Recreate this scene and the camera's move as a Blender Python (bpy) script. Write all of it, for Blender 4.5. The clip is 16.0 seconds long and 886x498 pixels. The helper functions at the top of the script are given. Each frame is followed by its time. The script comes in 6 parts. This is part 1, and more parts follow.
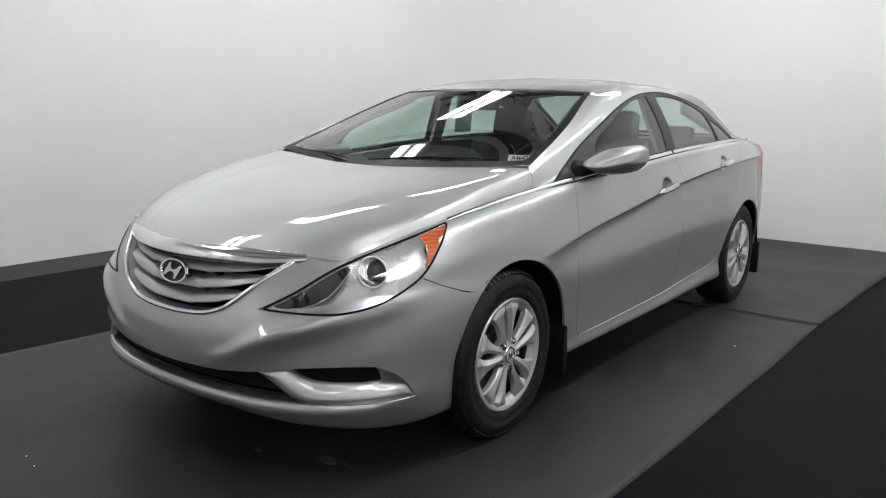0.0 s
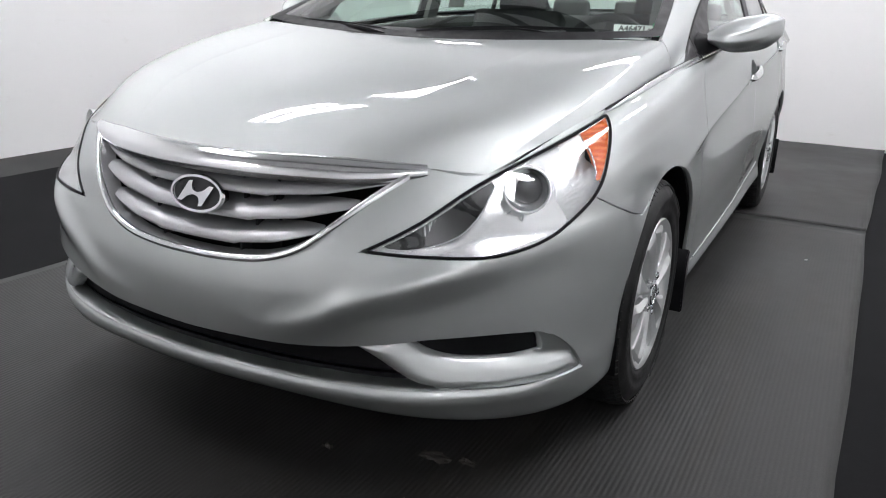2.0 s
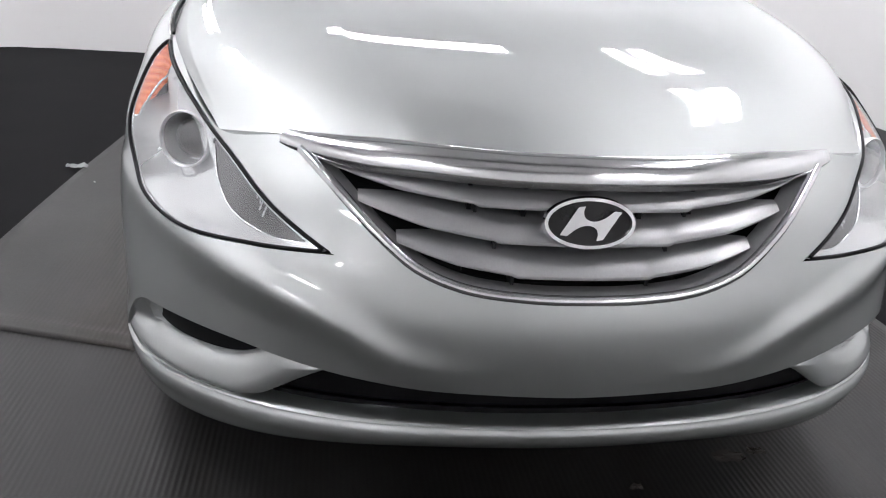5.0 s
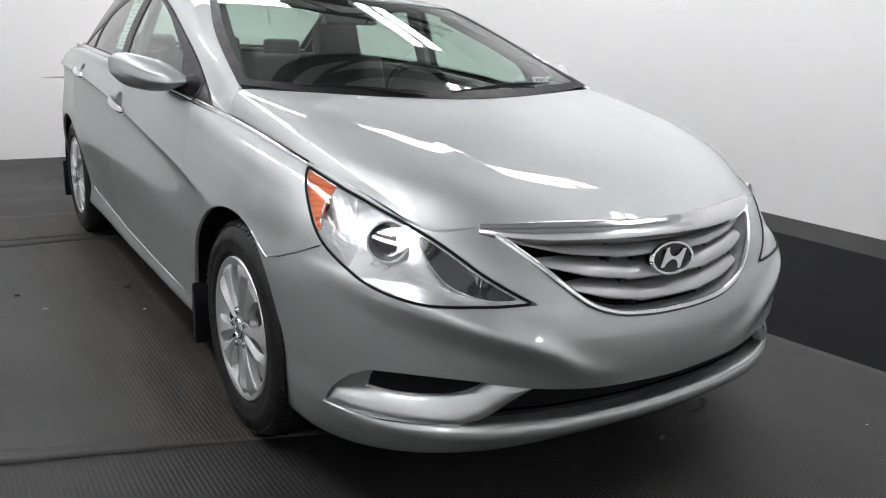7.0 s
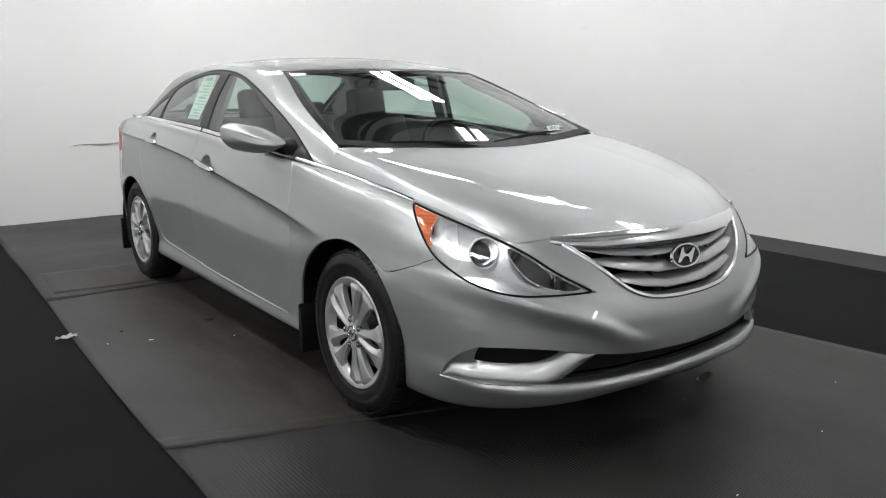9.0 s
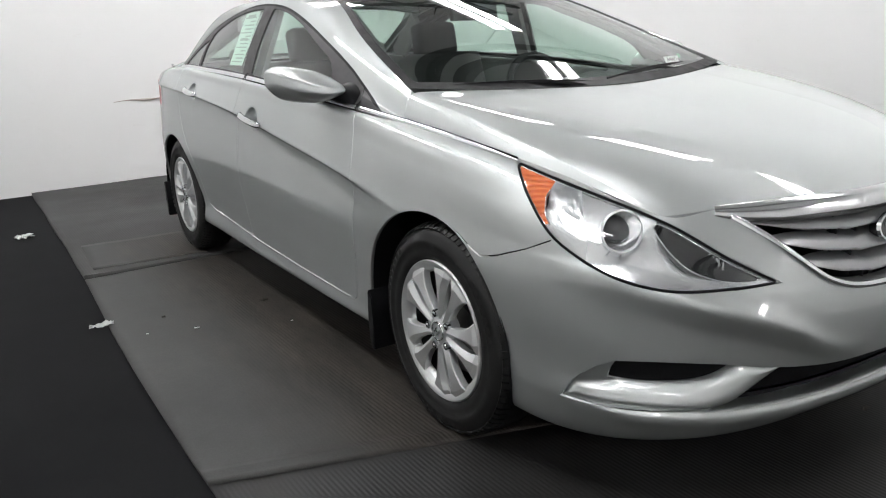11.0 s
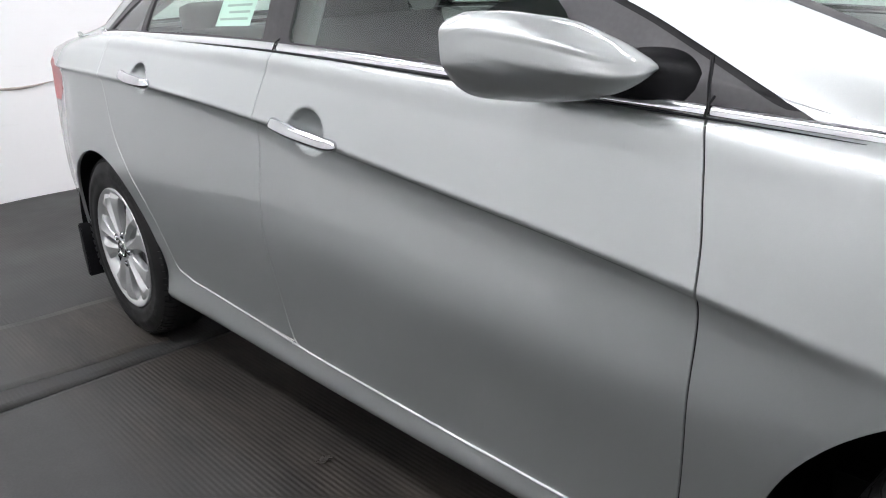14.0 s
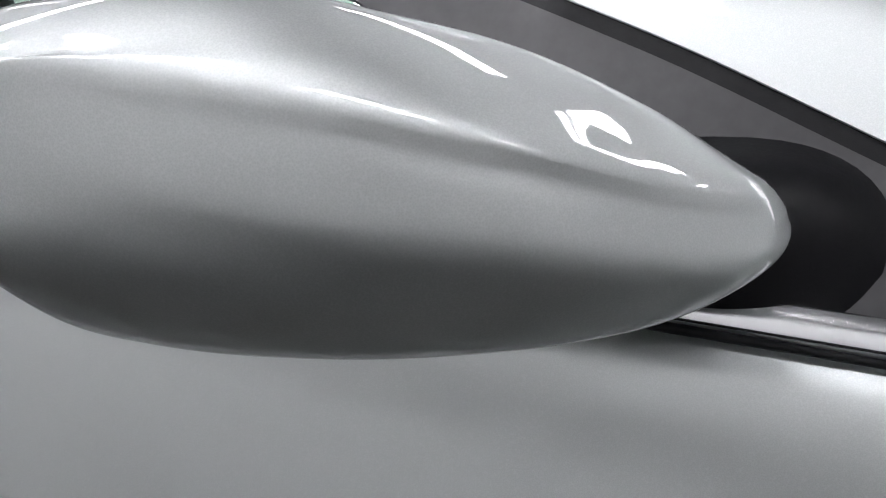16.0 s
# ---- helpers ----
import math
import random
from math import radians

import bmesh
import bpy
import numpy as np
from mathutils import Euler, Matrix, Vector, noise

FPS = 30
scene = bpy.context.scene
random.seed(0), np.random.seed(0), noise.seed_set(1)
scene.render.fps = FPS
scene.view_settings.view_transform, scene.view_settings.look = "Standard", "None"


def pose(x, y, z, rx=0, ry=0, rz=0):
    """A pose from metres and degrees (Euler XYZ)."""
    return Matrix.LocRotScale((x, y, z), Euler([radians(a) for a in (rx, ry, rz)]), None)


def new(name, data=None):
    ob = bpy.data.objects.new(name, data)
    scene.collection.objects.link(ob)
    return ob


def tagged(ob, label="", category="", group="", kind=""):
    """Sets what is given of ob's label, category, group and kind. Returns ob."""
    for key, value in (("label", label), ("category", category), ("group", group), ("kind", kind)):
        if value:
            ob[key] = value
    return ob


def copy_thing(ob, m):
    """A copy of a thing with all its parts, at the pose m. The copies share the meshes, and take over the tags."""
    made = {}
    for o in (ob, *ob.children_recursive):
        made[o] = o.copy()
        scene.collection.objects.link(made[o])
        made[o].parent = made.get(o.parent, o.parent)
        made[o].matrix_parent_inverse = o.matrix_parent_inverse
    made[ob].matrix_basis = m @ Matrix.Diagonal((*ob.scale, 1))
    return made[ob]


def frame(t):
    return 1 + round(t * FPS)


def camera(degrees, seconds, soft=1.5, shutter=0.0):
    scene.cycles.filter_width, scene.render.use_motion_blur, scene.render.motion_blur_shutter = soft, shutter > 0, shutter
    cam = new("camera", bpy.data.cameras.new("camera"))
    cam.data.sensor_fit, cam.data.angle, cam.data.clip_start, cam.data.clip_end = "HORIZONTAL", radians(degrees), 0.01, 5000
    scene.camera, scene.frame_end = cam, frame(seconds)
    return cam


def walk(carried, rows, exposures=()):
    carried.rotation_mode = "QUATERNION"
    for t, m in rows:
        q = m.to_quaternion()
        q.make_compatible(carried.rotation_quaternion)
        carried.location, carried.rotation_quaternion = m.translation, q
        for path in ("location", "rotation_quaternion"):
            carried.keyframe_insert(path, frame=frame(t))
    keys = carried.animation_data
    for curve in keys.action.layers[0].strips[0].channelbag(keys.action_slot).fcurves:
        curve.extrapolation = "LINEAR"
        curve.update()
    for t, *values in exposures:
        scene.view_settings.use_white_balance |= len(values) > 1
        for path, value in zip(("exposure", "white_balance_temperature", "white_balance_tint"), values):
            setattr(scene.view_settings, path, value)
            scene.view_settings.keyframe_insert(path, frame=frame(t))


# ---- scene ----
# camera: yaw, pitch and roll in degrees, metres
LENS = 58.96
PATH = [
    (0, 2.4481, -2.4684, 1.2909, 79.389, -0.906, 37.677),
    (0.5, 2.2301, -2.3493, 1.2555, 78.723, -0.569, 36.822),
    (1, 1.942, -2.1995, 1.1923, 77.534, -0.35, 35.765),
    (1.5, 1.6327, -2.1301, 1.1324, 74.342, 0.043, 34.812),
    (2, 1.3289, -2.1755, 1.1242, 72.441, -1.809, 28.074),
    (2.5, 1.0462, -2.1449, 1.0933, 71.76, -2.538, 23.098),
    (3, 0.748, -2.104, 1.0955, 70.433, -2.614, 17.395),
    (3.5, 0.4215, -2.1661, 1.1227, 69.395, -3.598, 10.788),
    (4, 0.1614, -2.1186, 1.1032, 69.481, -3.802, 4.8),
    (4.5, -0.1173, -2.0582, 1.0996, 69.23, -3.162, -1.501),
    (5, -0.4418, -2.0732, 1.1019, 68.754, -3.942, -7.637),
    (5.2, -0.5511, -2.0644, 1.1169, 68.634, -3.947, -10.07),
    (7.3, -1.7971, -2.2751, 1.2398, 75.306, -1.485, -35.269),
    (7.5, -1.8986, -2.3472, 1.252, 75.415, -0.518, -35.749),
    (8, -2.122, -2.4659, 1.276, 76.934, 0.171, -36.728),
    (8.5, -2.317, -2.5482, 1.2851, 77.996, 0.44, -37.515),
    (8.7, -2.3702, -2.5658, 1.2875, 78.289, 0.086, -36.88),
    (10.8, -2.0722, -2.0447, 1.2431, 74.347, 2.319, -34.158),
    (11, -2.0632, -1.9096, 1.2258, 74.244, 2.374, -32.992),
    (11.5, -2.0501, -1.5893, 1.2416, 73.818, 2.257, -33.644),
    (12, -1.9944, -1.2412, 1.2205, 73.669, 1.785, -34.861),
    (12.5, -2.0056, -0.9332, 1.22, 73.068, 2.118, -35.119),
    (13, -2.0436, -0.6061, 1.2344, 72.553, 1.69, -36.217),
    (13.5, -1.954, -0.311, 1.1825, 72.111, 2.229, -39.714),
    (14, -1.7969, -0.0055, 1.1538, 71.498, 3.669, -42.292),
    (14.5, -1.6431, 0.2815, 1.1291, 71.369, 2.513, -50.027),
    (15, -1.4094, 0.4799, 1.1205, 72.213, 2.353, -56.433),
    (15.2, -1.3267, 0.5306, 1.1024, 74.744, 2.039, -57.56),
    (15.5, -1.2328, 0.5681, 1.1002, 75.8317, 2.5719, -59.0249),
    (16, -1.1825, 0.5872, 1.0959, 76.0918, 2.6465, -62.7611),
]
cam = camera(LENS, 16.0, soft=1.1)
walk(cam, [(r[0], pose(*r[1:])) for r in PATH], exposures=[
    (0.0, 0.10, 6420, 10), (1.0, 0.15, 6350, 10), (2.0, 0.53, 6250, 13), (3.0, 0.58, 6300, 15), (5.2, 0.62, 6300, 15), (7.3, 0.32, 6350, 11),
    (8.7, 0.22, 6400, 10), (11.0, 0.43, 6400, 10), (12.5, 0.48, 6350, 10), (13.5, 0.76, 6220, 13), (14.5, 0.68, 6220, 13), (15.0, 0.30, 6350, 10), (15.5, 0.25, 6300, 8), (16.0, 0.30, 6230, 14)])

# ------------------------------------------------------------------ world and light
world = bpy.data.worlds.new("studio_world")
scene.world = world
world.use_nodes = True
world.node_tree.nodes["Background"].inputs[0].default_value = (0.9, 0.95, 1.0, 1)
world.node_tree.nodes["Background"].inputs[1].default_value = 0.0

# ------------------------------------------------------------------ mesh tools
def link(name, verts, faces, material=None, parent=None, label="", normals=None, smooth=True):
    me = bpy.data.meshes.new(name)
    me.from_pydata([tuple(map(float, v)) for v in verts], [], [tuple(map(int, f)) for f in faces])
    if smooth:
        me.polygons.foreach_set("use_smooth", [True] * len(me.polygons))
    if material:
        me.materials.append(material)
    me.update()
    if normals is not None:
        me.normals_split_custom_set_from_vertices([tuple(map(float, n)) for n in normals])
    ob = new(name, me)
    if parent:
        ob.parent = parent
    if label:
        tagged(ob, label=label)
    return ob


def part(name, bm, material, parent, label="", smooth=True, angle=40):
    """Links a bmesh as one mesh object under a thing or a part."""
    me = bpy.data.meshes.new(name)
    bmesh.ops.recalc_face_normals(bm, faces=bm.faces)
    if smooth:
        for f in bm.faces:
            f.smooth = True
        for e in bm.edges:
            if len(e.link_faces) == 2 and e.calc_face_angle(0) > radians(angle):
                e.smooth = False
    bm.to_mesh(me)
    bm.free()
    if material:
        me.materials.append(material)
    ob = new(name, me)
    if parent:
        ob.parent = parent
    if label:
        tagged(ob, label=label)
    return ob


def thing(name, label, category, group="", kind="", at=(0, 0, 0)):
    ob = new(name)
    ob.empty_display_size = 0.1
    ob.location = at
    return tagged(ob, label, category, group, kind)


def box(bm, x0, x1, y0, y1, z0, z1, bevel=0.0, seg=2):
    made = bmesh.ops.create_cube(bm, size=1.0, matrix=Matrix.Translation(((x0 + x1) / 2, (y0 + y1) / 2, (z0 + z1) / 2)) @ Matrix.Diagonal((x1 - x0, y1 - y0, z1 - z0, 1)))
    if bevel:
        edges = list({e for v in made["verts"] for e in v.link_edges})
        bmesh.ops.bevel(bm, geom=edges, offset=bevel, segments=seg, profile=0.7, affect="EDGES")
    return bm


def hermite(knots, dense):
    """Matrix from values at the knots to values of a smooth curve at dense places."""
    k, n = np.asarray(knots, float), len(knots)
    slope = np.zeros((n, n))
    for i in range(n):
        a, b = max(i - 1, 0), min(i + 1, n - 1)
        if a == i or b == i:
            slope[i, a] -= 1 / (k[b] - k[a])
            slope[i, b] += 1 / (k[b] - k[a])
        else:
            h0, h1 = k[i] - k[a], k[b] - k[i]
            slope[i, a] -= h1 / (h0 * (h0 + h1))
            slope[i, i] += h1 / (h0 * (h0 + h1)) - h0 / (h1 * (h0 + h1))
            slope[i, b] += h0 / (h1 * (h0 + h1))
    d = np.asarray(dense, float)
    i = np.clip(np.searchsorted(k, d, side="right") - 1, 0, n - 2)
    h = k[i + 1] - k[i]
    t = (d - k[i]) / h
    eye = np.eye(n)
    c = lambda v: v[:, None]
    return (c(2 * t**3 - 3 * t**2 + 1) * eye[i] + c((t**3 - 2 * t**2 + t) * h) * slope[i]
            + c(-2 * t**3 + 3 * t**2) * eye[i + 1] + c((t**3 - t**2) * h) * slope[i + 1])


def natural(knots, dense):
    """Matrix of the natural cubic spline through values at the knots."""
    k, n = np.asarray(knots, float), len(knots)
    h = np.diff(k)
    A, B = np.eye(n), np.zeros((n, n))
    for i in range(1, n - 1):
        A[i, i - 1], A[i, i], A[i, i + 1] = h[i - 1], 2 * (h[i - 1] + h[i]), h[i]
        B[i, i - 1], B[i, i], B[i, i + 1] = 6 / h[i - 1], -6 / h[i - 1] - 6 / h[i], 6 / h[i]
    M = np.linalg.solve(A, B)
    d = np.asarray(dense, float)
    i = np.clip(np.searchsorted(k, d, side="right") - 1, 0, n - 2)
    a, b, hh = (k[i + 1] - d)[:, None], (d - k[i])[:, None], h[i][:, None]
    eye = np.eye(n)
    return (a**3 / (6 * hh) * M[i] + b**3 / (6 * hh) * M[i + 1] + (a / hh) * eye[i] - a * hh / 6 * M[i]
            + (b / hh) * eye[i + 1] - b * hh / 6 * M[i + 1])


def chord(P, power=0.7):
    d = np.linalg.norm(np.diff(P, axis=-2), axis=-1) ** power
    if d.ndim > 1:
        d = d.mean(0)
    return np.concatenate([[0], np.cumsum(d)])


def curve(points, n, power=0.7):
    P = np.array(points, float)
    k = chord(P, power)
    return natural(k, np.linspace(0, k[-1], n)) @ P


def loop(points, n=12):
    """A closed smooth outline in a plane; a point given twice is a corner."""
    P = np.array(points, float)
    out, m = [], len(P)
    for i in range(m):
        p0, p1, p2, p3 = P[i - 1], P[i], P[(i + 1) % m], P[(i + 2) % m]
        if np.allclose(p1, p2):
            continue
        t0 = (p2 - p0) * 0.5 if not np.allclose(p0, p1) else (p2 - p1) * 0.6
        t1 = (p3 - p1) * 0.5 if not np.allclose(p2, p3) else (p2 - p1) * 0.6
        L = np.linalg.norm(p2 - p1)
        for T in (t0, t1):
            s = np.linalg.norm(T)
            if s > L:
                T *= L / s
        for t in np.linspace(0, 1, n, endpoint=False):
            out.append((2*t**3-3*t*t+1)*p1 + (t**3-2*t*t+t)*t0 + (-2*t**3+3*t*t)*p2 + (t**3-t*t)*t1)
    return np.array(out)


def inside(points, outline):
    """Signed distance of points in a plane to a closed outline, negative inside."""
    A, B = outline, np.roll(outline, -1, 0)
    out = np.empty(len(points))
    for s in range(0, len(points), 4000):
        p = points[s:s + 4000, None, :]
        ab = (B - A)[None]
        t = np.clip(((p - A[None]) * ab).sum(2) / np.maximum((ab**2).sum(2), 1e-12), 0, 1)
        d = np.sqrt((((A[None] + t[..., None] * ab) - p) ** 2).sum(2)).min(1)
        cr = ((A[None, :, 1] > p[..., 1]) != (B[None, :, 1] > p[..., 1])) & (
            p[..., 0] < (B - A)[None, :, 0] * (p[..., 1] - A[None, :, 1]) / np.where(np.abs(ab[..., 1]) < 1e-12, 1e-12, ab[..., 1]) + A[None, :, 0])
        out[s:s + 4000] = np.where(cr.sum(1) % 2 == 1, -d, d)
    return out


class Sheet:
    """A triangle mesh with a normal at each vertex, which can be cut along curves."""

    def __init__(self, V, N, F):
        self.V, self.N, self.F = np.asarray(V, float), np.asarray(N, float), np.asarray(F, int)

    @classmethod
    def grid(cls, G, flip=False):
        a, b = G.shape[:2]
        du, dv = np.gradient(G, axis=0), np.gradient(G, axis=1)
        N = np.cross(du, dv)
        L = np.linalg.norm(N, axis=2, keepdims=True)
        N = N / np.maximum(L, 1e-12)
        i = np.arange(a * b).reshape(a, b)
        q = np.stack([i[:-1, :-1], i[1:, :-1], i[1:, 1:], i[:-1, 1:]], -1).reshape(-1, 4)
        F = np.concatenate([q[:, [0, 1, 2]], q[:, [0, 2, 3]]])
        m = cls(G.reshape(-1, 3), N.reshape(-1, 3), F)
        return m.flipped() if flip else m

    def flipped(self):
        return Sheet(self.V, -self.N, self.F[:, ::-1])

    def mirrored(self):
        s = np.array([-1, 1, 1])
        return Sheet(self.V * s, self.N * s, self.F[:, ::-1])

    def plus(self, other):
        return Sheet(np.concatenate([self.V, other.V]), np.concatenate([self.N, other.N]), np.concatenate([self.F, other.F + len(self.V)]))

    def offset(self, d):
        return Sheet(self.V - self.N * d, self.N, self.F)

    def keep(self, f):
        """The part where f is below zero."""
        f = np.where(np.abs(f) < 1e-7, -1e-7, f)
        ins = f < 0
        c = ins[self.F].sum(1)
        faces = [tuple(t) for t in self.F[c == 3]]
        V, N, made = list(self.V), list(self.N), {}

        def mid(a, b):
            key = (a, b) if a < b else (b, a)
            if key not in made:
                t = f[a] / (f[a] - f[b])
                V.append(self.V[a] + t * (self.V[b] - self.V[a]))
                n = self.N[a] + t * (self.N[b] - self.N[a])
                N.append(n / max(np.linalg.norm(n), 1e-9))
                made[key] = len(V) - 1
            return made[key]

        for t in self.F[(c == 1) | (c == 2)]:
            t = list(map(int, t))
            n = sum(ins[k] for k in t)
            while not (ins[t[0]] if n == 1 else not ins[t[0]]):
                t = t[1:] + t[:1]
            a, b, d = t
            p, q = mid(a, b), mid(a, d)
            if n == 1:
                faces.append((a, p, q))
            else:
                faces += [(p, b, d), (p, d, q)]
        V, N = np.array(V), np.array(N)
        F = np.array(faces, int).reshape(-1, 3)
        used = np.unique(F)
        back = np.full(len(V), -1)
        back[used] = np.arange(len(used))
        return Sheet(V[used], N[used], back[F])

    def refined(self, times=1):
        """Each triangle split in four."""
        V, N, F = self.V, self.N, self.F
        for _ in range(times):
            e = np.sort(np.concatenate([F[:, [0, 1]], F[:, [1, 2]], F[:, [2, 0]]]), axis=1)
            u, back = np.unique(e, axis=0, return_inverse=True)
            back = back.reshape(3, -1) + len(V)
            V, N = np.concatenate([V, V[u].mean(1)]), np.concatenate([N, N[u].mean(1)])
            a, b, c = F.T
            ab, bc, ca = back
            F = np.concatenate([np.stack(t, 1) for t in ((a, ab, ca), (ab, b, bc), (ca, bc, c), (ab, bc, ca))])
        return Sheet(V, N / np.maximum(np.linalg.norm(N, axis=1, keepdims=True), 1e-9), F)

    def smoothed(self):
        """The same sheet with normals taken anew from its faces."""
        a, b, c = (self.V[self.F[:, i]] for i in range(3))
        n = np.cross(b - a, c - a)
        N = np.zeros_like(self.V)
        for i in range(3):
            np.add.at(N, self.F[:, i], n)
        N *= np.sign((N * self.N).sum(1, keepdims=True) + 1e-12)
        return Sheet(self.V, N / np.maximum(np.linalg.norm(N, axis=1, keepdims=True), 1e-12), self.F)

    def rim(self):
        """Directed edges that bound the sheet."""
        e = np.concatenate([self.F[:, [0, 1]], self.F[:, [1, 2]], self.F[:, [2, 0]]])
        k = {}
        for a, b in e:
            k[(a, b)] = True
        return [(a, b) for a, b in k if (b, a) not in k]

    def build(self, name, material, parent, label="", flange=0.012, inward=None):
        """Links the sheet, with its rim turned inwards like a pressed panel's edge."""
        V, N, F = list(self.V), list(self.N), [tuple(t) for t in self.F]
        if flange:
            for a, b in self.rim():
                pa, pb = self.V[a], self.V[b]
                if abs(pa[0]) < 1e-3 and abs(pb[0]) < 1e-3:
                    continue
                way = self.N if inward is None else inward
                qa, qb = pa - way[a] * flange, pb - way[b] * flange
                n = np.cross(qa - pa, pb - pa)
                n = n / max(np.linalg.norm(n), 1e-9)
                i = len(V)
                V += [pa, qa, qb, pb]
                N += [0.5 * n + 0.5 * self.N[a], n, n, 0.5 * n + 0.5 * self.N[b]]
                F.append((i, i + 1, i + 2, i + 3))
        return link(name, V, F, material, parent, label, N)


def coons(front, side, rear, mid, nu=40, nv=40):
    """A patch with four edges: front and rear run from the middle to the side, mid and side from front to rear."""
    u, v = np.linspace(0, 1, nu)[:, None, None], np.linspace(0, 1, nv)[None, :, None]
    res = lambda c, n: np.stack([np.interp(np.linspace(0, 1, n), np.linspace(0, 1, len(c)), np.asarray(c)[:, k]) for k in range(3)], 1)
    f, r, m, s = res(front, nu), res(rear, nu), res(mid, nv), res(side, nv)
    return ((1 - v) * f[:, None] + v * r[:, None] + (1 - u) * m[None] + u * s[None]
            - ((1 - u) * (1 - v) * f[0] + u * (1 - v) * f[-1] + (1 - u) * v * r[0] + u * v * r[-1]))


def sweep(path, section, normals=None, closed=False, taper=None):
    """Vertices and faces of a section (width, height) carried along a path; normals say which way its height points."""
    P = np.asarray(path, float)
    n, m = len(P), len(section)
    T = np.gradient(P, axis=0) if not closed else np.roll(P, -1, 0) - np.roll(P, 1, 0)
    T /= np.maximum(np.linalg.norm(T, axis=1, keepdims=True), 1e-9)
    Nn = np.tile((0.0, 0.0, 1.0), (n, 1)) if normals is None else np.asarray(normals, float)
    S = np.cross(T, Nn)
    S /= np.maximum(np.linalg.norm(S, axis=1, keepdims=True), 1e-9)
    H = np.cross(S, T)
    k = np.ones(n) if taper is None else np.asarray(taper, float)
    V = [P[i] + k[i] * (a * S[i] + b * H[i]) for i in range(n) for a, b in section]
    F = []
    for i in range(n if closed else n - 1):
        for j in range(m):
            a, b = i * m + j, i * m + (j + 1) % m
            c, d = ((i + 1) % n) * m + (j + 1) % m, ((i + 1) % n) * m + j
            F.append((a, d, c, b))
    if not closed:
        F += [tuple(range(m)), tuple(reversed(range((n - 1) * m, n * m)))]
    return V, F


def sweep_part(name, path, section, material, parent, label="", normals=None, closed=False, taper=None, angle=50):
    V, F = sweep(path, section, normals, closed, taper)
    bm = bmesh.new()
    vs = [bm.verts.new(v) for v in V]
    for f in F:
        try:
            bm.faces.new([vs[i] for i in f])
        except ValueError:
            pass
    return part(name, bm, material, parent, label, angle=angle)


def ring(r, n=10, squash=1.0):
    return [(r * math.cos(2 * math.pi * i / n), squash * r * math.sin(2 * math.pi * i / n)) for i in range(n)]


def lathe(bm, profile, n=64, axis="x", centre=(0, 0, 0), close=False):
    """Turns a profile of (along, radius) round an axis."""
    rows = []
    for i in range(n):
        a = 2 * math.pi * i / n
        c, s = math.cos(a), math.sin(a)
        row = []
        for t, r in profile:
            p = {"x": (t, r * c, r * s), "y": (r * c, t, r * s), "z": (r * c, r * s, t)}[axis]
            row.append(bm.verts.new(Vector(p) + Vector(centre)))
        rows.append(row)
    m = len(profile)
    for i in range(n):
        for j in range(m if close else m - 1):
            k = (j + 1) % m
            bm.faces.new((rows[i][j], rows[(i + 1) % n][j], rows[(i + 1) % n][k], rows[i][k]))
    return bm

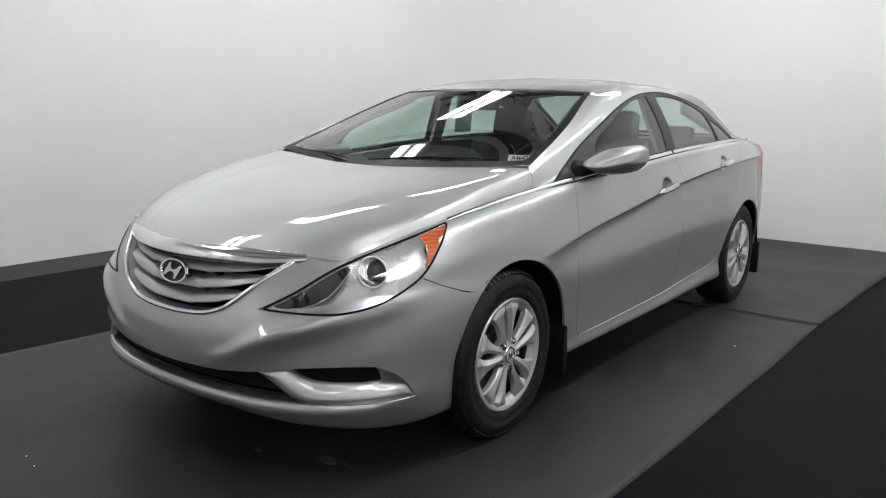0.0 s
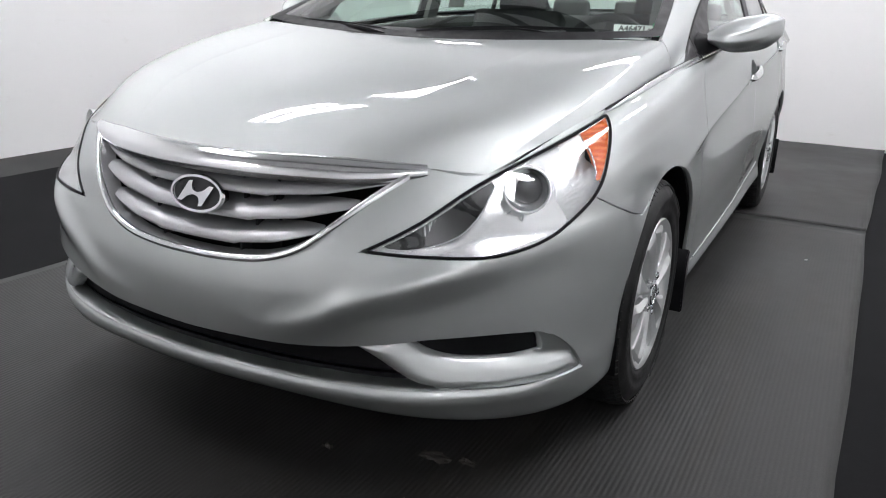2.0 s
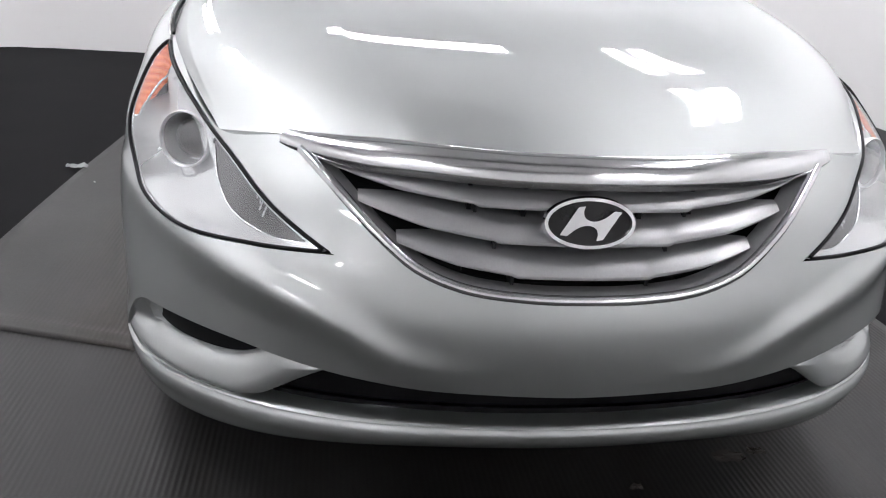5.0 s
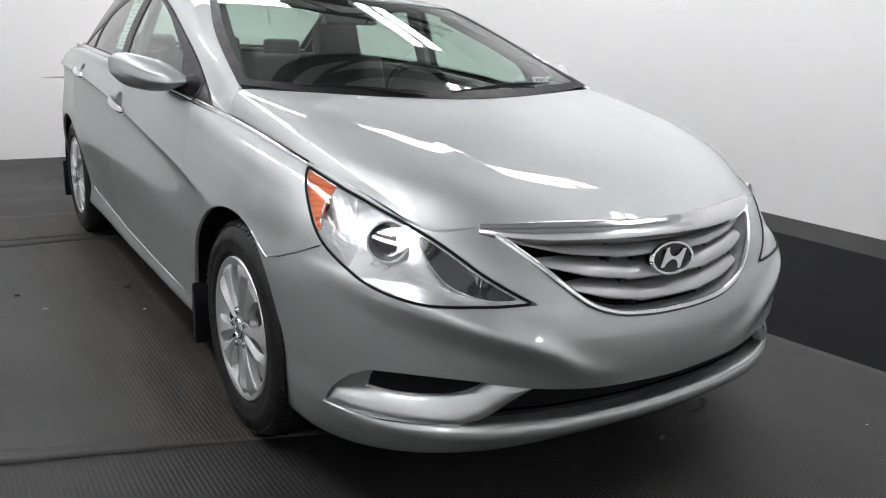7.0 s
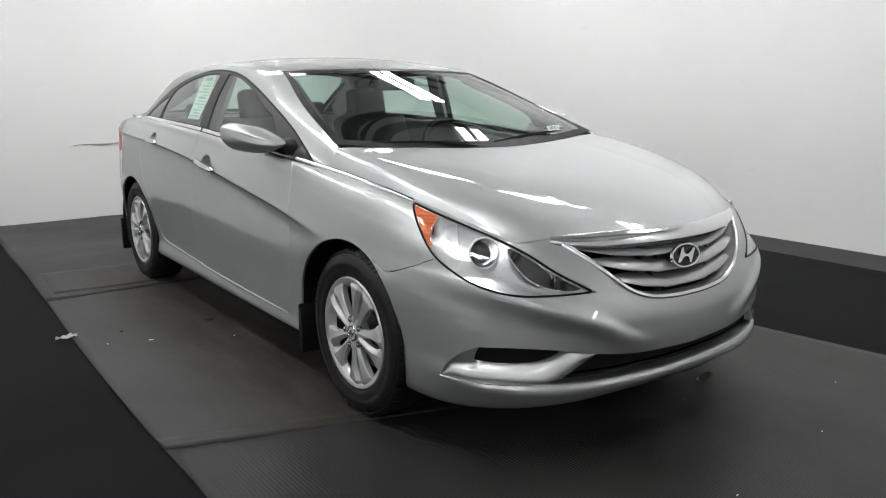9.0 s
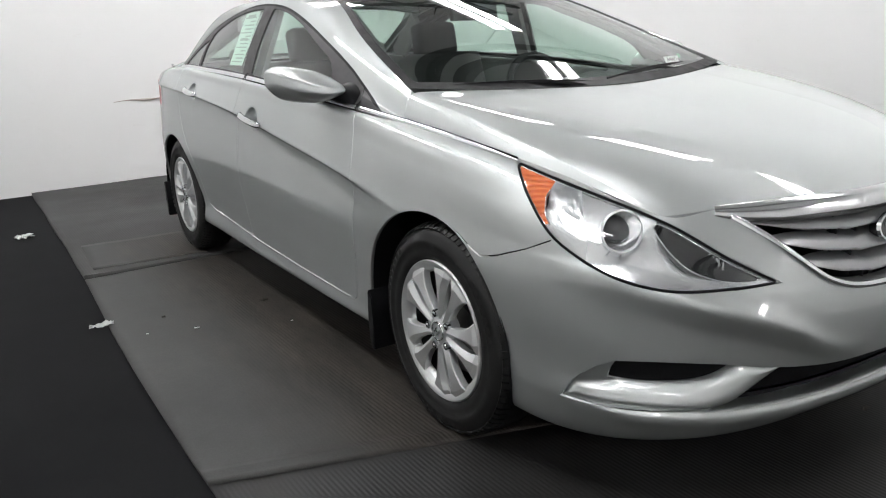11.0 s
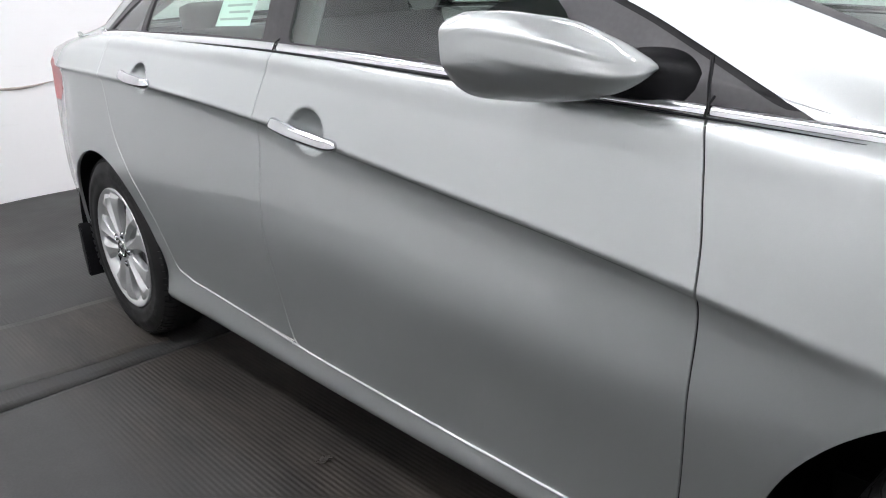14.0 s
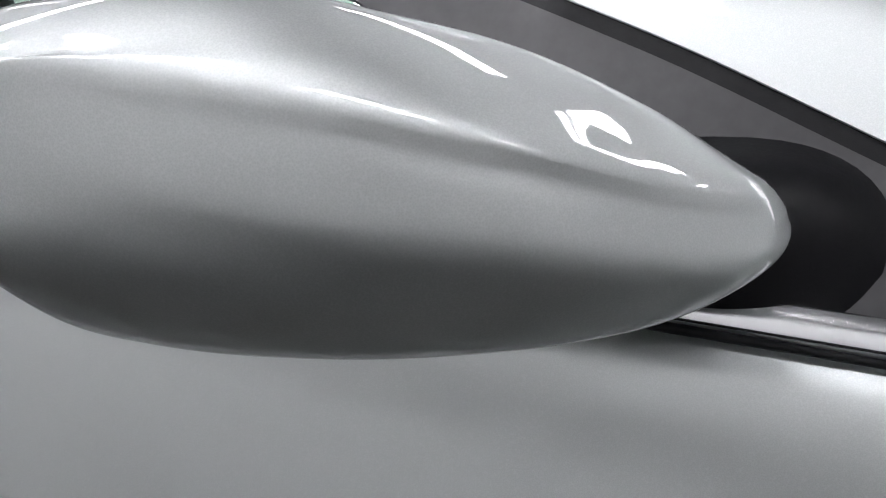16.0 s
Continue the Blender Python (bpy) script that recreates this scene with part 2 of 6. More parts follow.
# ------------------------------------------------------------------ materials
class Mat:
    def __init__(self, name):
        self.m = bpy.data.materials.new(name)
        self.m.use_nodes = True
        self.t = self.m.node_tree
        self.n = self.t.nodes
        self.b = self.n["Principled BSDF"]

    def set(self, **kw):
        for k, v in kw.items():
            self.b.inputs[k.replace("_", " ")].default_value = (*v, 1) if isinstance(v, tuple) and len(v) == 3 else v
        return self

    def node(self, kind, **kw):
        nd = self.n.new(kind)
        for k, v in kw.items():
            nd.inputs[k.replace("_", " ")].default_value = v
        return nd

    def join(self, a, b):
        self.t.links.new(a, b)

    def coords(self, scale=(1, 1, 1), which="Object"):
        tc, mp = self.n.new("ShaderNodeTexCoord"), self.n.new("ShaderNodeMapping")
        mp.inputs["Scale"].default_value = scale
        self.join(tc.outputs[which], mp.inputs["Vector"])
        return mp.outputs["Vector"]

    def noise(self, scale, detail=4.0, rough=0.55, vec=None):
        nd = self.node("ShaderNodeTexNoise", Scale=scale, Detail=detail, Roughness=rough)
        if vec is not None:
            self.join(vec, nd.inputs["Vector"])
        return nd.outputs["Fac"]

    def ramp(self, fac, stops):
        r = self.n.new("ShaderNodeValToRGB")
        while len(r.color_ramp.elements) < len(stops):
            r.color_ramp.elements.new(0.5)
        for e, (p, c) in zip(r.color_ramp.elements, stops):
            e.position, e.color = p, (*c, 1) if isinstance(c, tuple) else (c, c, c, 1)
        self.join(fac, r.inputs["Fac"])
        return r.outputs["Color"]

    def mix(self, a, b, fac, kind="MIX"):
        nd = self.n.new("ShaderNodeMix")
        nd.data_type, nd.blend_type = "RGBA", kind
        for k, v in (("A", a), ("B", b)):
            s = [i for i in nd.inputs if i.name == k and i.type == "RGBA"][0]
            if isinstance(v, tuple):
                s.default_value = (*v, 1)
            else:
                self.join(v, s)
        if isinstance(fac, float):
            nd.inputs[0].default_value = fac
        else:
            self.join(fac, nd.inputs[0])
        return [o for o in nd.outputs if o.type == "RGBA"][0]

    def n_range(self, value, lo, hi):
        nd = self.n.new("ShaderNodeMapRange")
        nd.inputs["From Min"].default_value, nd.inputs["From Max"].default_value = lo, hi
        self.join(value, nd.inputs["Value"])
        return nd.outputs["Result"]

    def bump(self, height, strength=0.2, distance=0.002):
        nd = self.node("ShaderNodeBump", Strength=strength, Distance=distance)
        self.join(height, nd.inputs["Height"])
        self.join(nd.outputs["Normal"], self.b.inputs["Normal"])
        return self

    def out(self, socket, name="Base Color"):
        self.join(socket, self.b.inputs[name])
        return self


def plain(name, colour, rough=0.5, metal=0.0, grain=60.0, vary=0.15, bump=0.0, coat=0.0, spec=0.5):
    k = Mat(name).set(Roughness=rough, Metallic=metal, Coat_Weight=coat, Coat_Roughness=0.05)
    k.b.inputs["Specular IOR Level"].default_value = spec
    vec = k.coords()
    lo, hi = tuple(c * (1 - vary) for c in colour), tuple(min(c * (1 + vary), 1) for c in colour)
    k.out(k.mix(lo, hi, k.noise(grain, vec=vec)))
    dr = 0.02 if metal > 0.3 else 0.08
    k.out(k.ramp(k.noise(grain / 5, vec=vec), [(0.3, max(rough - dr, 0.02)), (0.7, min(rough + dr, 1.0))]), "Roughness")
    if bump:
        k.bump(k.noise(grain * 4, vec=vec), bump, 0.001)
    return k.m


def paint_mat():
    """Silver paint: flakes with a broad sheen and a little diffuse, under a clear glossy coat."""
    k = Mat("silver_paint")
    k.n.remove(k.b)
    out = k.n["Material Output"]
    vec = k.coords()
    flake = k.n.new("ShaderNodeTexVoronoi")
    flake.inputs["Scale"].default_value = 1600
    k.join(vec, flake.inputs["Vector"])
    base = k.mix((0.47, 0.494, 0.489), (0.568, 0.594, 0.588), flake.outputs["Distance"])
    dust = k.ramp(k.noise(3.0, 6, 0.6, vec), [(0.35, (0.97, 0.97, 0.97)), (0.7, (1.0, 1.0, 1.0))])
    base = k.mix(base, dust, 1.0, "MULTIPLY")
    sheen, body, under, coat, fr, top = (k.n.new(n) for n in ("ShaderNodeBsdfGlossy", "ShaderNodeBsdfDiffuse", "ShaderNodeMixShader", "ShaderNodeBsdfGlossy", "ShaderNodeFresnel", "ShaderNodeMixShader"))
    sheen.distribution, coat.distribution = "BECKMANN", "GGX"
    k.join(base, sheen.inputs["Color"])
    k.join(base, body.inputs["Color"])
    # under the coat the sheen spreads as the view flattens
    lw = k.node("ShaderNodeLayerWeight", Blend=0.5)
    k.join(k.ramp(lw.outputs["Facing"], [(0.05, 0.46), (0.75, 0.72)]), sheen.inputs["Roughness"])
    k.join(k.ramp(k.noise(9.0, 8, 0.7, vec), [(0.4, 0.012), (0.8, 0.035)]), coat.inputs["Roughness"])
    under.inputs[0].default_value = 0.09
    k.join(sheen.outputs[0], under.inputs[1])
    k.join(body.outputs[0], under.inputs[2])
    fr.inputs["IOR"].default_value = 1.84
    k.join(fr.outputs[0], top.inputs[0])
    k.join(under.outputs[0], top.inputs[1])
    k.join(coat.outputs[0], top.inputs[2])
    k.join(top.outputs[0], out.inputs["Surface"])
    return k.m


def glass_mat(name, tint, gloss_rough=0.0, gloss=1.0):
    """A pane: tinted see-through with a Fresnel gloss."""
    k = Mat(name)
    k.n.remove(k.b)
    out = k.n["Material Output"]
    tr, gl, lw, pw, fr, mx = (k.n.new(s) for s in ("ShaderNodeBsdfTransparent", "ShaderNodeBsdfGlossy", "ShaderNodeLayerWeight", "ShaderNodeMath", "ShaderNodeMath", "ShaderNodeMixShader"))
    tr.inputs["Color"].default_value = (*tint, 1)
    gl.inputs["Roughness"].default_value = gloss_rough
    gl.inputs["Color"].default_value = (gloss, gloss, gloss, 1)
    lw.inputs["Blend"].default_value = 0.5
    pw.operation, fr.operation = "POWER", "MULTIPLY_ADD"
    pw.inputs[1].default_value = 4.5
    k.join(lw.outputs["Facing"], pw.inputs[0])
    k.join(pw.outputs[0], fr.inputs[0])
    fr.inputs[1].default_value, fr.inputs[2].default_value = 0.91, 0.085
    k.join(fr.outputs[0], mx.inputs[0])
    k.join(tr.outputs[0], mx.inputs[1])
    k.join(gl.outputs[0], mx.inputs[2])
    k.join(mx.outputs[0], out.inputs["Surface"])
    return k.m


def glow_mat(name, colour, strength):
    k = Mat(name).set(Base_Color=(0.9, 0.9, 0.9), Roughness=0.4)
    k.b.inputs["Emission Color"].default_value = (*colour, 1)
    k.b.inputs["Emission Strength"].default_value = strength
    return k.m


def wall_mat():
    k = Mat("white_wall_paint").set(Roughness=0.55)
    vec = k.coords()
    a = k.mix((0.80, 0.80, 0.79), (0.86, 0.86, 0.86), k.noise(0.8, 5, 0.6, vec))
    scuff = k.ramp(k.noise(5.0, 8, 0.7, k.coords((1, 1, 3))), [(0.62, (1.0, 1.0, 1.0)), (0.8, (0.90, 0.89, 0.87))])
    k.out(k.mix(a, scuff, 1.0, "MULTIPLY"))
    k.bump(k.noise(120, 3, 0.5, vec), 0.05, 0.001)
    return k.m


def rubber_floor_mat():
    """Ribbed grey rubber matting with worn, dusty and stained patches."""
    k = Mat("ribbed_rubber").set(Roughness=0.55)
    k.b.inputs["Specular IOR Level"].default_value = 0.32
    vec = k.coords()
    wave = k.node("ShaderNodeTexWave", Scale=22.0, Distortion=0.0)
    wave.wave_type, wave.bands_direction, wave.wave_profile = "BANDS", "X", "SIN"
    k.join(vec, wave.inputs["Vector"])
    big = k.noise(1.1, 7, 0.62, vec)
    streak = k.noise(2.0, 6, 0.6, k.coords((2.5, 0.35, 1)))
    dust = k.mix((0.018, 0.018, 0.018), (0.040, 0.040, 0.039), k.ramp(big, [(0.35, 0.0), (0.68, 1.0)]))
    brown = k.mix(dust, (0.030, 0.026, 0.022), k.ramp(streak, [(0.50, 0.0), (0.72, 0.8)]))
    # shade under and ahead of the car, painted in with grime along the lane
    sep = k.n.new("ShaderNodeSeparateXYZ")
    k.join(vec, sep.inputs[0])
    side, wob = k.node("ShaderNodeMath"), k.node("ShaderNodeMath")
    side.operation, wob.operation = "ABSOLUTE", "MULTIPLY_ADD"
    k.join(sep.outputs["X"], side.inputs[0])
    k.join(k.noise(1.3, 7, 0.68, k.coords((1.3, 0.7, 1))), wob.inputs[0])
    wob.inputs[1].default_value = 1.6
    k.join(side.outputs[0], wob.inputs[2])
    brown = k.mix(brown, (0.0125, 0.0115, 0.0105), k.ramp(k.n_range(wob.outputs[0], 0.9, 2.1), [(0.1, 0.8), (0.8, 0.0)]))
    ribs = k.mix(brown, (0.55, 0.55, 0.55), k.ramp(wave.outputs["Fac"], [(0.25, 0.16), (0.6, 0.0)]), "MULTIPLY")
    fine = k.mix(ribs, k.ramp(k.noise(220, 3, 0.6, vec), [(0.3, (0.75, 0.75, 0.75)), (0.7, (1.15, 1.15, 1.15))]), 1.0, "MULTIPLY")
    k.out(fine)
    k.out(k.ramp(big, [(0.3, 0.42), (0.7, 0.62)]), "Roughness")
    k.bump(wave.outputs["Fac"], 0.28, 0.002)
    return k.m


def speckle_mat(name, lo, hi, rough, scale=2.0, spec=0.3):
    k = Mat(name).set(Roughness=rough)
    k.b.inputs["Specular IOR Level"].default_value = spec
    vec = k.coords()
    a = k.mix(lo, hi, k.ramp(k.noise(scale, 7, 0.65, vec), [(0.3, 0.0), (0.7, 1.0)]))
    k.out(k.mix(a, k.ramp(k.noise(180, 4, 0.7, vec), [(0.3, (0.8, 0.8, 0.8)), (0.7, (1.2, 1.2, 1.2))]), 1.0, "MULTIPLY"))
    k.bump(k.noise(300, 3, 0.5, vec), 0.15, 0.001)
    return k.m


def worn_mat():
    """Grey matting: worn smooth towards the edge, ribbed and stained brown towards the car."""
    k = Mat("worn_rubber").set(Roughness=0.55)
    k.b.inputs["Specular IOR Level"].default_value = 0.35
    vec = k.coords()
    sep = k.n.new("ShaderNodeSeparateXYZ")
    k.join(vec, sep.inputs[0])
    wob = k.node("ShaderNodeMath")
    wob.operation = "MULTIPLY_ADD"
    k.join(k.noise(2.2, 6, 0.65, k.coords((1.6, 0.5, 1))), wob.inputs[0])
    wob.inputs[1].default_value = 0.55
    k.join(sep.outputs["X"], wob.inputs[2])
    inner = k.ramp(k.n_range(wob.outputs[0], -1.25, -0.55), [(0.25, 0.0), (0.75, 1.0)])
    wave = k.node("ShaderNodeTexWave", Scale=22.0, Distortion=0.0)
    wave.wave_type, wave.bands_direction, wave.wave_profile = "BANDS", "X", "SIN"
    k.join(vec, wave.inputs["Vector"])
    grey = k.mix((0.030, 0.030, 0.0295), (0.050, 0.050, 0.049), k.ramp(k.noise(1.6, 7, 0.65, vec), [(0.3, 0.0), (0.7, 1.0)]))
    stain = k.mix((0.013, 0.0115, 0.0100), (0.060, 0.051, 0.042), k.ramp(k.noise(3.0, 8, 0.7, k.coords((2.2, 0.5, 1))), [(0.35, 0.0), (0.7, 1.0)]))
    stain = k.mix(stain, (0.6, 0.6, 0.6), k.ramp(wave.outputs["Fac"], [(0.25, 0.28), (0.6, 0.0)]), "MULTIPLY")
    a = k.mix(grey, stain, inner)
    k.out(k.mix(a, k.ramp(k.noise(180, 4, 0.7, vec), [(0.3, (0.8, 0.8, 0.8)), (0.7, (1.2, 1.2, 1.2))]), 1.0, "MULTIPLY"))
    h = k.node("ShaderNodeMath")
    h.operation = "MULTIPLY"
    k.join(wave.outputs["Fac"], h.inputs[0])
    k.join(inner, h.inputs[1])
    k.bump(h.outputs[0], 0.4, 0.002)
    return k.m


def facet_mat():
    """Bright reflector pressed into small facets."""
    k = Mat("faceted_reflector").set(Base_Color=(0.74, 0.75, 0.76), Metallic=0.9, Roughness=0.30)
    cell = k.node("ShaderNodeTexVoronoi", Scale=80.0)
    k.join(k.coords((1, 1, 0.6)), cell.inputs["Vector"])
    k.bump(cell.outputs["Distance"], 0.5, 0.0020)
    return k.m


def amber_mat():
    """Orange plastic, pressed into fine flutes."""
    k = Mat("amber_lens").set(Base_Color=(0.90, 0.19, 0.05), Roughness=0.18, Coat_Weight=0.6)
    wave = k.node("ShaderNodeTexWave", Scale=26.0, Distortion=0.6)
    wave.wave_type, wave.bands_direction = "BANDS", "Z"
    k.join(k.coords(), wave.inputs["Vector"])
    k.out(k.mix((0.80, 0.13, 0.03), (0.95, 0.26, 0.07), wave.outputs["Fac"]))
    return k.bump(wave.outputs["Fac"], 0.6, 0.004).m


PAINT = paint_mat()
CHROME = plain("chrome", (0.80, 0.81, 0.82), 0.07, 1.0, 30, 0.04)
BRIGHT_TRIM = plain("bright_trim", (0.86, 0.87, 0.88), 0.16, 1.0, 30, 0.03)
DULL_CHROME = plain("satin_chrome", (0.62, 0.63, 0.64), 0.18, 1.0, 30, 0.06)
STRIP = plain("polished_strip", (0.82, 0.83, 0.84), 0.18, 1.0, 30, 0.03)
GRILLE_GREY = plain("grille_silver", (0.40, 0.405, 0.41), 0.42, 0.7, 200, 0.08, coat=0.3)
WHEEL_SILVER = plain("wheel_silver", (0.62, 0.63, 0.63), 0.36, 0.7, 60, 0.03, coat=0.3)
BLACK = plain("black_plastic", (0.007, 0.007, 0.008), 0.45, 0, 120, 0.3, 0.1, spec=0.16)
GLOSS_BLACK = plain("gloss_black", (0.006, 0.006, 0.007), 0.30, 0, 80, 0.2)
FRAME_GREY = plain("window_frame_grey", (0.040, 0.039, 0.041), 0.42, 0, 120, 0.2, 0.05, spec=0.35)
RUBBER = plain("tyre_rubber", (0.011, 0.011, 0.011), 0.55, 0, 90, 0.3, 0.15, spec=0.3)
STEEL = plain("brake_steel", (0.20, 0.20, 0.20), 0.4, 0.9, 60, 0.3)
DARK_STEEL = plain("dark_steel", (0.03, 0.03, 0.032), 0.5, 0.4, 60, 0.3)
LAMP_SILVER = plain("lamp_reflector", (0.86, 0.87, 0.88), 0.25, 0.82, 40, 0.04)
LAMP_RING = plain("lamp_ring_silver", (0.80, 0.81, 0.82), 0.30, 0.35, 40, 0.04, coat=0.4)
LAMP_FACET = facet_mat()
LAMP_DARK = plain("lamp_smoked_mirror", (0.22, 0.22, 0.225), 0.12, 1.0, 60, 0.2)
AMBER = amber_mat()
TAIL_RED = Mat("red_lens").set(Base_Color=(0.30, 0.010, 0.010), Roughness=0.35, Coat_Weight=0.1).m
COVER = glass_mat("clear_lens", (0.94, 0.95, 0.95))
PANE = glass_mat("tinted_pane", (0.74, 0.89, 0.82))
SCREEN = glass_mat("windscreen_pane", (0.82, 0.94, 0.88))
PROJECTOR = plain("projector_grey", (0.13, 0.13, 0.135), 0.10, 0.55, 40, 0.1, coat=0.6)
SEAT_GREY = plain("grey_cloth", (0.085, 0.086, 0.085), 0.9, 0, 40, 0.15)
DASH = plain("dark_dash", (0.022, 0.023, 0.024), 0.7, 0, 200, 0.2, 0.2)
TRIM_GREY = plain("light_grey_trim", (0.24, 0.24, 0.235), 0.7, 0, 150, 0.15, 0.1)
PAPER = plain("paper", (0.92, 0.93, 0.91), 0.8, 0, 50, 0.04)
INK = plain("ink", (0.03, 0.03, 0.03), 0.7, 0, 50, 0.1)
GREEN = plain("green_label", (0.05, 0.45, 0.20), 0.6, 0, 50, 0.1)
WALL = wall_mat()
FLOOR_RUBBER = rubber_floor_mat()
FLOOR_BLACK = speckle_mat("black_floor_sheet", (0.004, 0.004, 0.005), (0.008, 0.008, 0.009), 0.75, 1.4, 0.08)
FLOOR_GREY = speckle_mat("grey_floor_paint", (0.025, 0.025, 0.025), (0.045, 0.045, 0.044), 0.7, 1.2)
PLASTIC_FILM = Mat("clear_film").set(Base_Color=(0.75, 0.78, 0.76), Roughness=0.25, Alpha=0.55).m
SMOOTH_RUBBER = worn_mat()
DIRT = plain("dirt", (0.05, 0.045, 0.04), 0.9, 0, 90, 0.4)
CEILING = plain("ceiling_grey", (0.76, 0.76, 0.763), 0.8, 0, 6, 0.15)

# ------------------------------------------------------------------ the studio
X_WALL, Y_BACK, Y_FRONT, Z_CEIL = 3.86, 5.58, -6.5, 4.3


def slab(name, x0, x1, y0, y1, z0, z1, material, label, category, bevel=0.0):
    bm = box(bmesh.new(), x0, x1, y0, y1, z0, z1, bevel)
    ob = part(name, bm, material, None, smooth=False)
    return tagged(ob, label, category, kind="structure")


def build_room():
    w = 0.15
    slab("floor", -X_WALL - w, X_WALL + w, Y_FRONT - w, Y_BACK + w, -0.16, -0.012, FLOOR_GREY, "dusty dark grey painted studio floor by the white walls", "floor")
    slab("wall_back", -X_WALL, X_WALL, Y_BACK, Y_BACK + w, -0.012, Z_CEIL, WALL, "plain white painted studio wall behind the car", "wall")
    slab("wall_west", -X_WALL - w, -X_WALL, Y_FRONT - w, Y_BACK + w, -0.012, Z_CEIL, WALL, "plain white painted studio side wall with faint scuffs", "wall")
    slab("wall_east", X_WALL, X_WALL + w, Y_FRONT - w, Y_BACK + w, -0.012, Z_CEIL, WALL, "plain white painted studio side wall with faint scuffs", "wall")
    slab("wall_front", -X_WALL, X_WALL, Y_FRONT - w, Y_FRONT, -0.012, Z_CEIL, WALL, "plain white painted studio wall facing the car", "wall")
    slab("ceiling", -X_WALL - w, X_WALL + w, Y_FRONT - w, Y_BACK + w, Z_CEIL, Z_CEIL + w, CEILING, "pale grey studio ceiling above steel trusses", "ceiling")
    for s, n in ((-1, "floor_sheet_west"), (1, "floor_sheet_east")):
        a, b = sorted((s * 1.36, s * 3.30))
        slab(n, a, b, -6.2, 5.50, -0.0115, -0.004, FLOOR_BLACK, "matt black vinyl sheet laid on the studio floor", "floor sheet")


def build_cove(s):
    """The rounded inner corner between the back wall and a side wall."""
    r, n = 1.1, 24
    V = []
    for i in range(n + 1):
        a = math.pi / 2 * i / n
        x, y = s * (X_WALL - r + r * math.cos(a)), Y_BACK - r + r * math.sin(a)
        V += [(x - s * .003, y - .003, -0.010), (x - s * .003, y - .003, Z_CEIL - .002)]
    F = [(2 * i, 2 * i + 1, 2 * i + 3, 2 * i + 2) if s < 0 else (2 * i, 2 * i + 2, 2 * i + 3, 2 * i + 1) for i in range(n)]
    tagged(link("wall_cove_east" if s > 0 else "wall_cove_west", V, F, WALL), "white painted rounded wall corner", "wall", kind="structure")


def build_mat(name, y0, y1, lift):
    """One length of ribbed rubber matting with softly uneven edges."""
    nx, ny = 60, 80
    xs = np.linspace(-1, 1, nx)
    ys = np.linspace(y0, y1, ny)
    V, F = [], []
    for j, y in enumerate(ys):
        left = float(np.interp(y, [-6, -0.8, -0.2, 0.15, 0.6, 1.1, 1.6, 2.5, 5.6], [-1.72, -1.625, -1.595, -1.594, -1.594, -1.588, -1.574, -1.535, -1.475])) - 0.004 * math.sin(5.1 * y)
        right = float(np.interp(y, [-6, -1.0, -0.25, 1.0, 2.54, 4.4, 5.6], [1.60, 1.50, 1.43, 1.458, 1.467, 1.54, 1.57])) + 0.003 * math.sin(4.7 * y)
        for i, t in enumerate(xs):
            x = left + (right - left) * (t + 1) / 2
            z = lift + 0.0016 * noise.noise((x * 1.3, y * 0.9, lift * 50))
            if j in (0, ny - 1):
                z += 0.004 * noise.noise((x * 3, y, 3))
            if lift > 0.01:
                z += 0.016 * math.exp(-((x - left) / 0.10) ** 2 - ((y - y0) / 0.03) ** 2)
            V.append((x, y, z))
    n0 = len(V)
    V += [(x, y, -0.004) for x, y, z in V]
    F += [(j * nx + i, j * nx + i + 1, (j + 1) * nx + i + 1, (j + 1) * nx + i) for j in range(ny - 1) for i in range(nx - 1)]
    rim = [i for i in range(nx)] + [j * nx + nx - 1 for j in range(1, ny)] + [(ny - 1) * nx + i for i in range(nx - 2, -1, -1)] + [j * nx for j in range(ny - 2, 0, -1)]
    F += [(a, a + n0, b + n0, b) for a, b in zip(rim, rim[1:] + rim[:1])]
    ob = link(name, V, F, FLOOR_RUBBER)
    return tagged(ob, "worn dark grey ribbed rubber floor mat under the car", "floor mat", "rubber mats", "structure")


def build_patch():
    """A smooth worn length of matting laid beside the car, its front edge lifted a little."""
    V, F, nx, ny = [], [], 30, 150
    for j in range(ny):
        t = j / (ny - 1)
        for i in range(nx):
            s = i / (nx - 1)
            y0 = 0.12 - 0.36 * s
            y = y0 + (2.515 - y0) * t
            edge = float(np.interp(y, [-0.2, 0.15, 0.6, 1.1, 1.6, 2.5], [-1.597, -1.597, -1.598, -1.592, -1.578, -1.54]))
            x = edge + (-0.45 - edge) * s
            z = 0.0085 + 0.002 * noise.noise((x * 2, y * 1.5, 7)) + 0.012 * math.exp(-((y - y0 - .05) / 0.030) ** 2) * (1 - 0.6 * s) + 0.008 * math.exp(-((y - y0 - .005) / 0.02) ** 2) * (1 - s)
            z -= 0.0025 * s ** 3
            V.append((x, y, z))
    n0 = len(V)
    V += [(x, y, 0.001) for x, y, z in V]
    F += [(j * nx + i, j * nx + i + 1, (j + 1) * nx + i + 1, (j + 1) * nx + i) for j in range(ny - 1) for i in range(nx - 1)]
    rim = [i for i in range(nx)] + [j * nx + nx - 1 for j in range(1, ny)] + [(ny - 1) * nx + i for i in range(nx - 2, -1, -1)] + [j * nx for j in range(ny - 2, 0, -1)]
    F += [(a, a + n0, b + n0, b) for a, b in zip(rim, rim[1:] + rim[:1])]
    tagged(link("mat_patch", V, F, SMOOTH_RUBBER), "smooth worn grey rubber mat strip beside the car", "floor mat", "rubber mats", "structure")


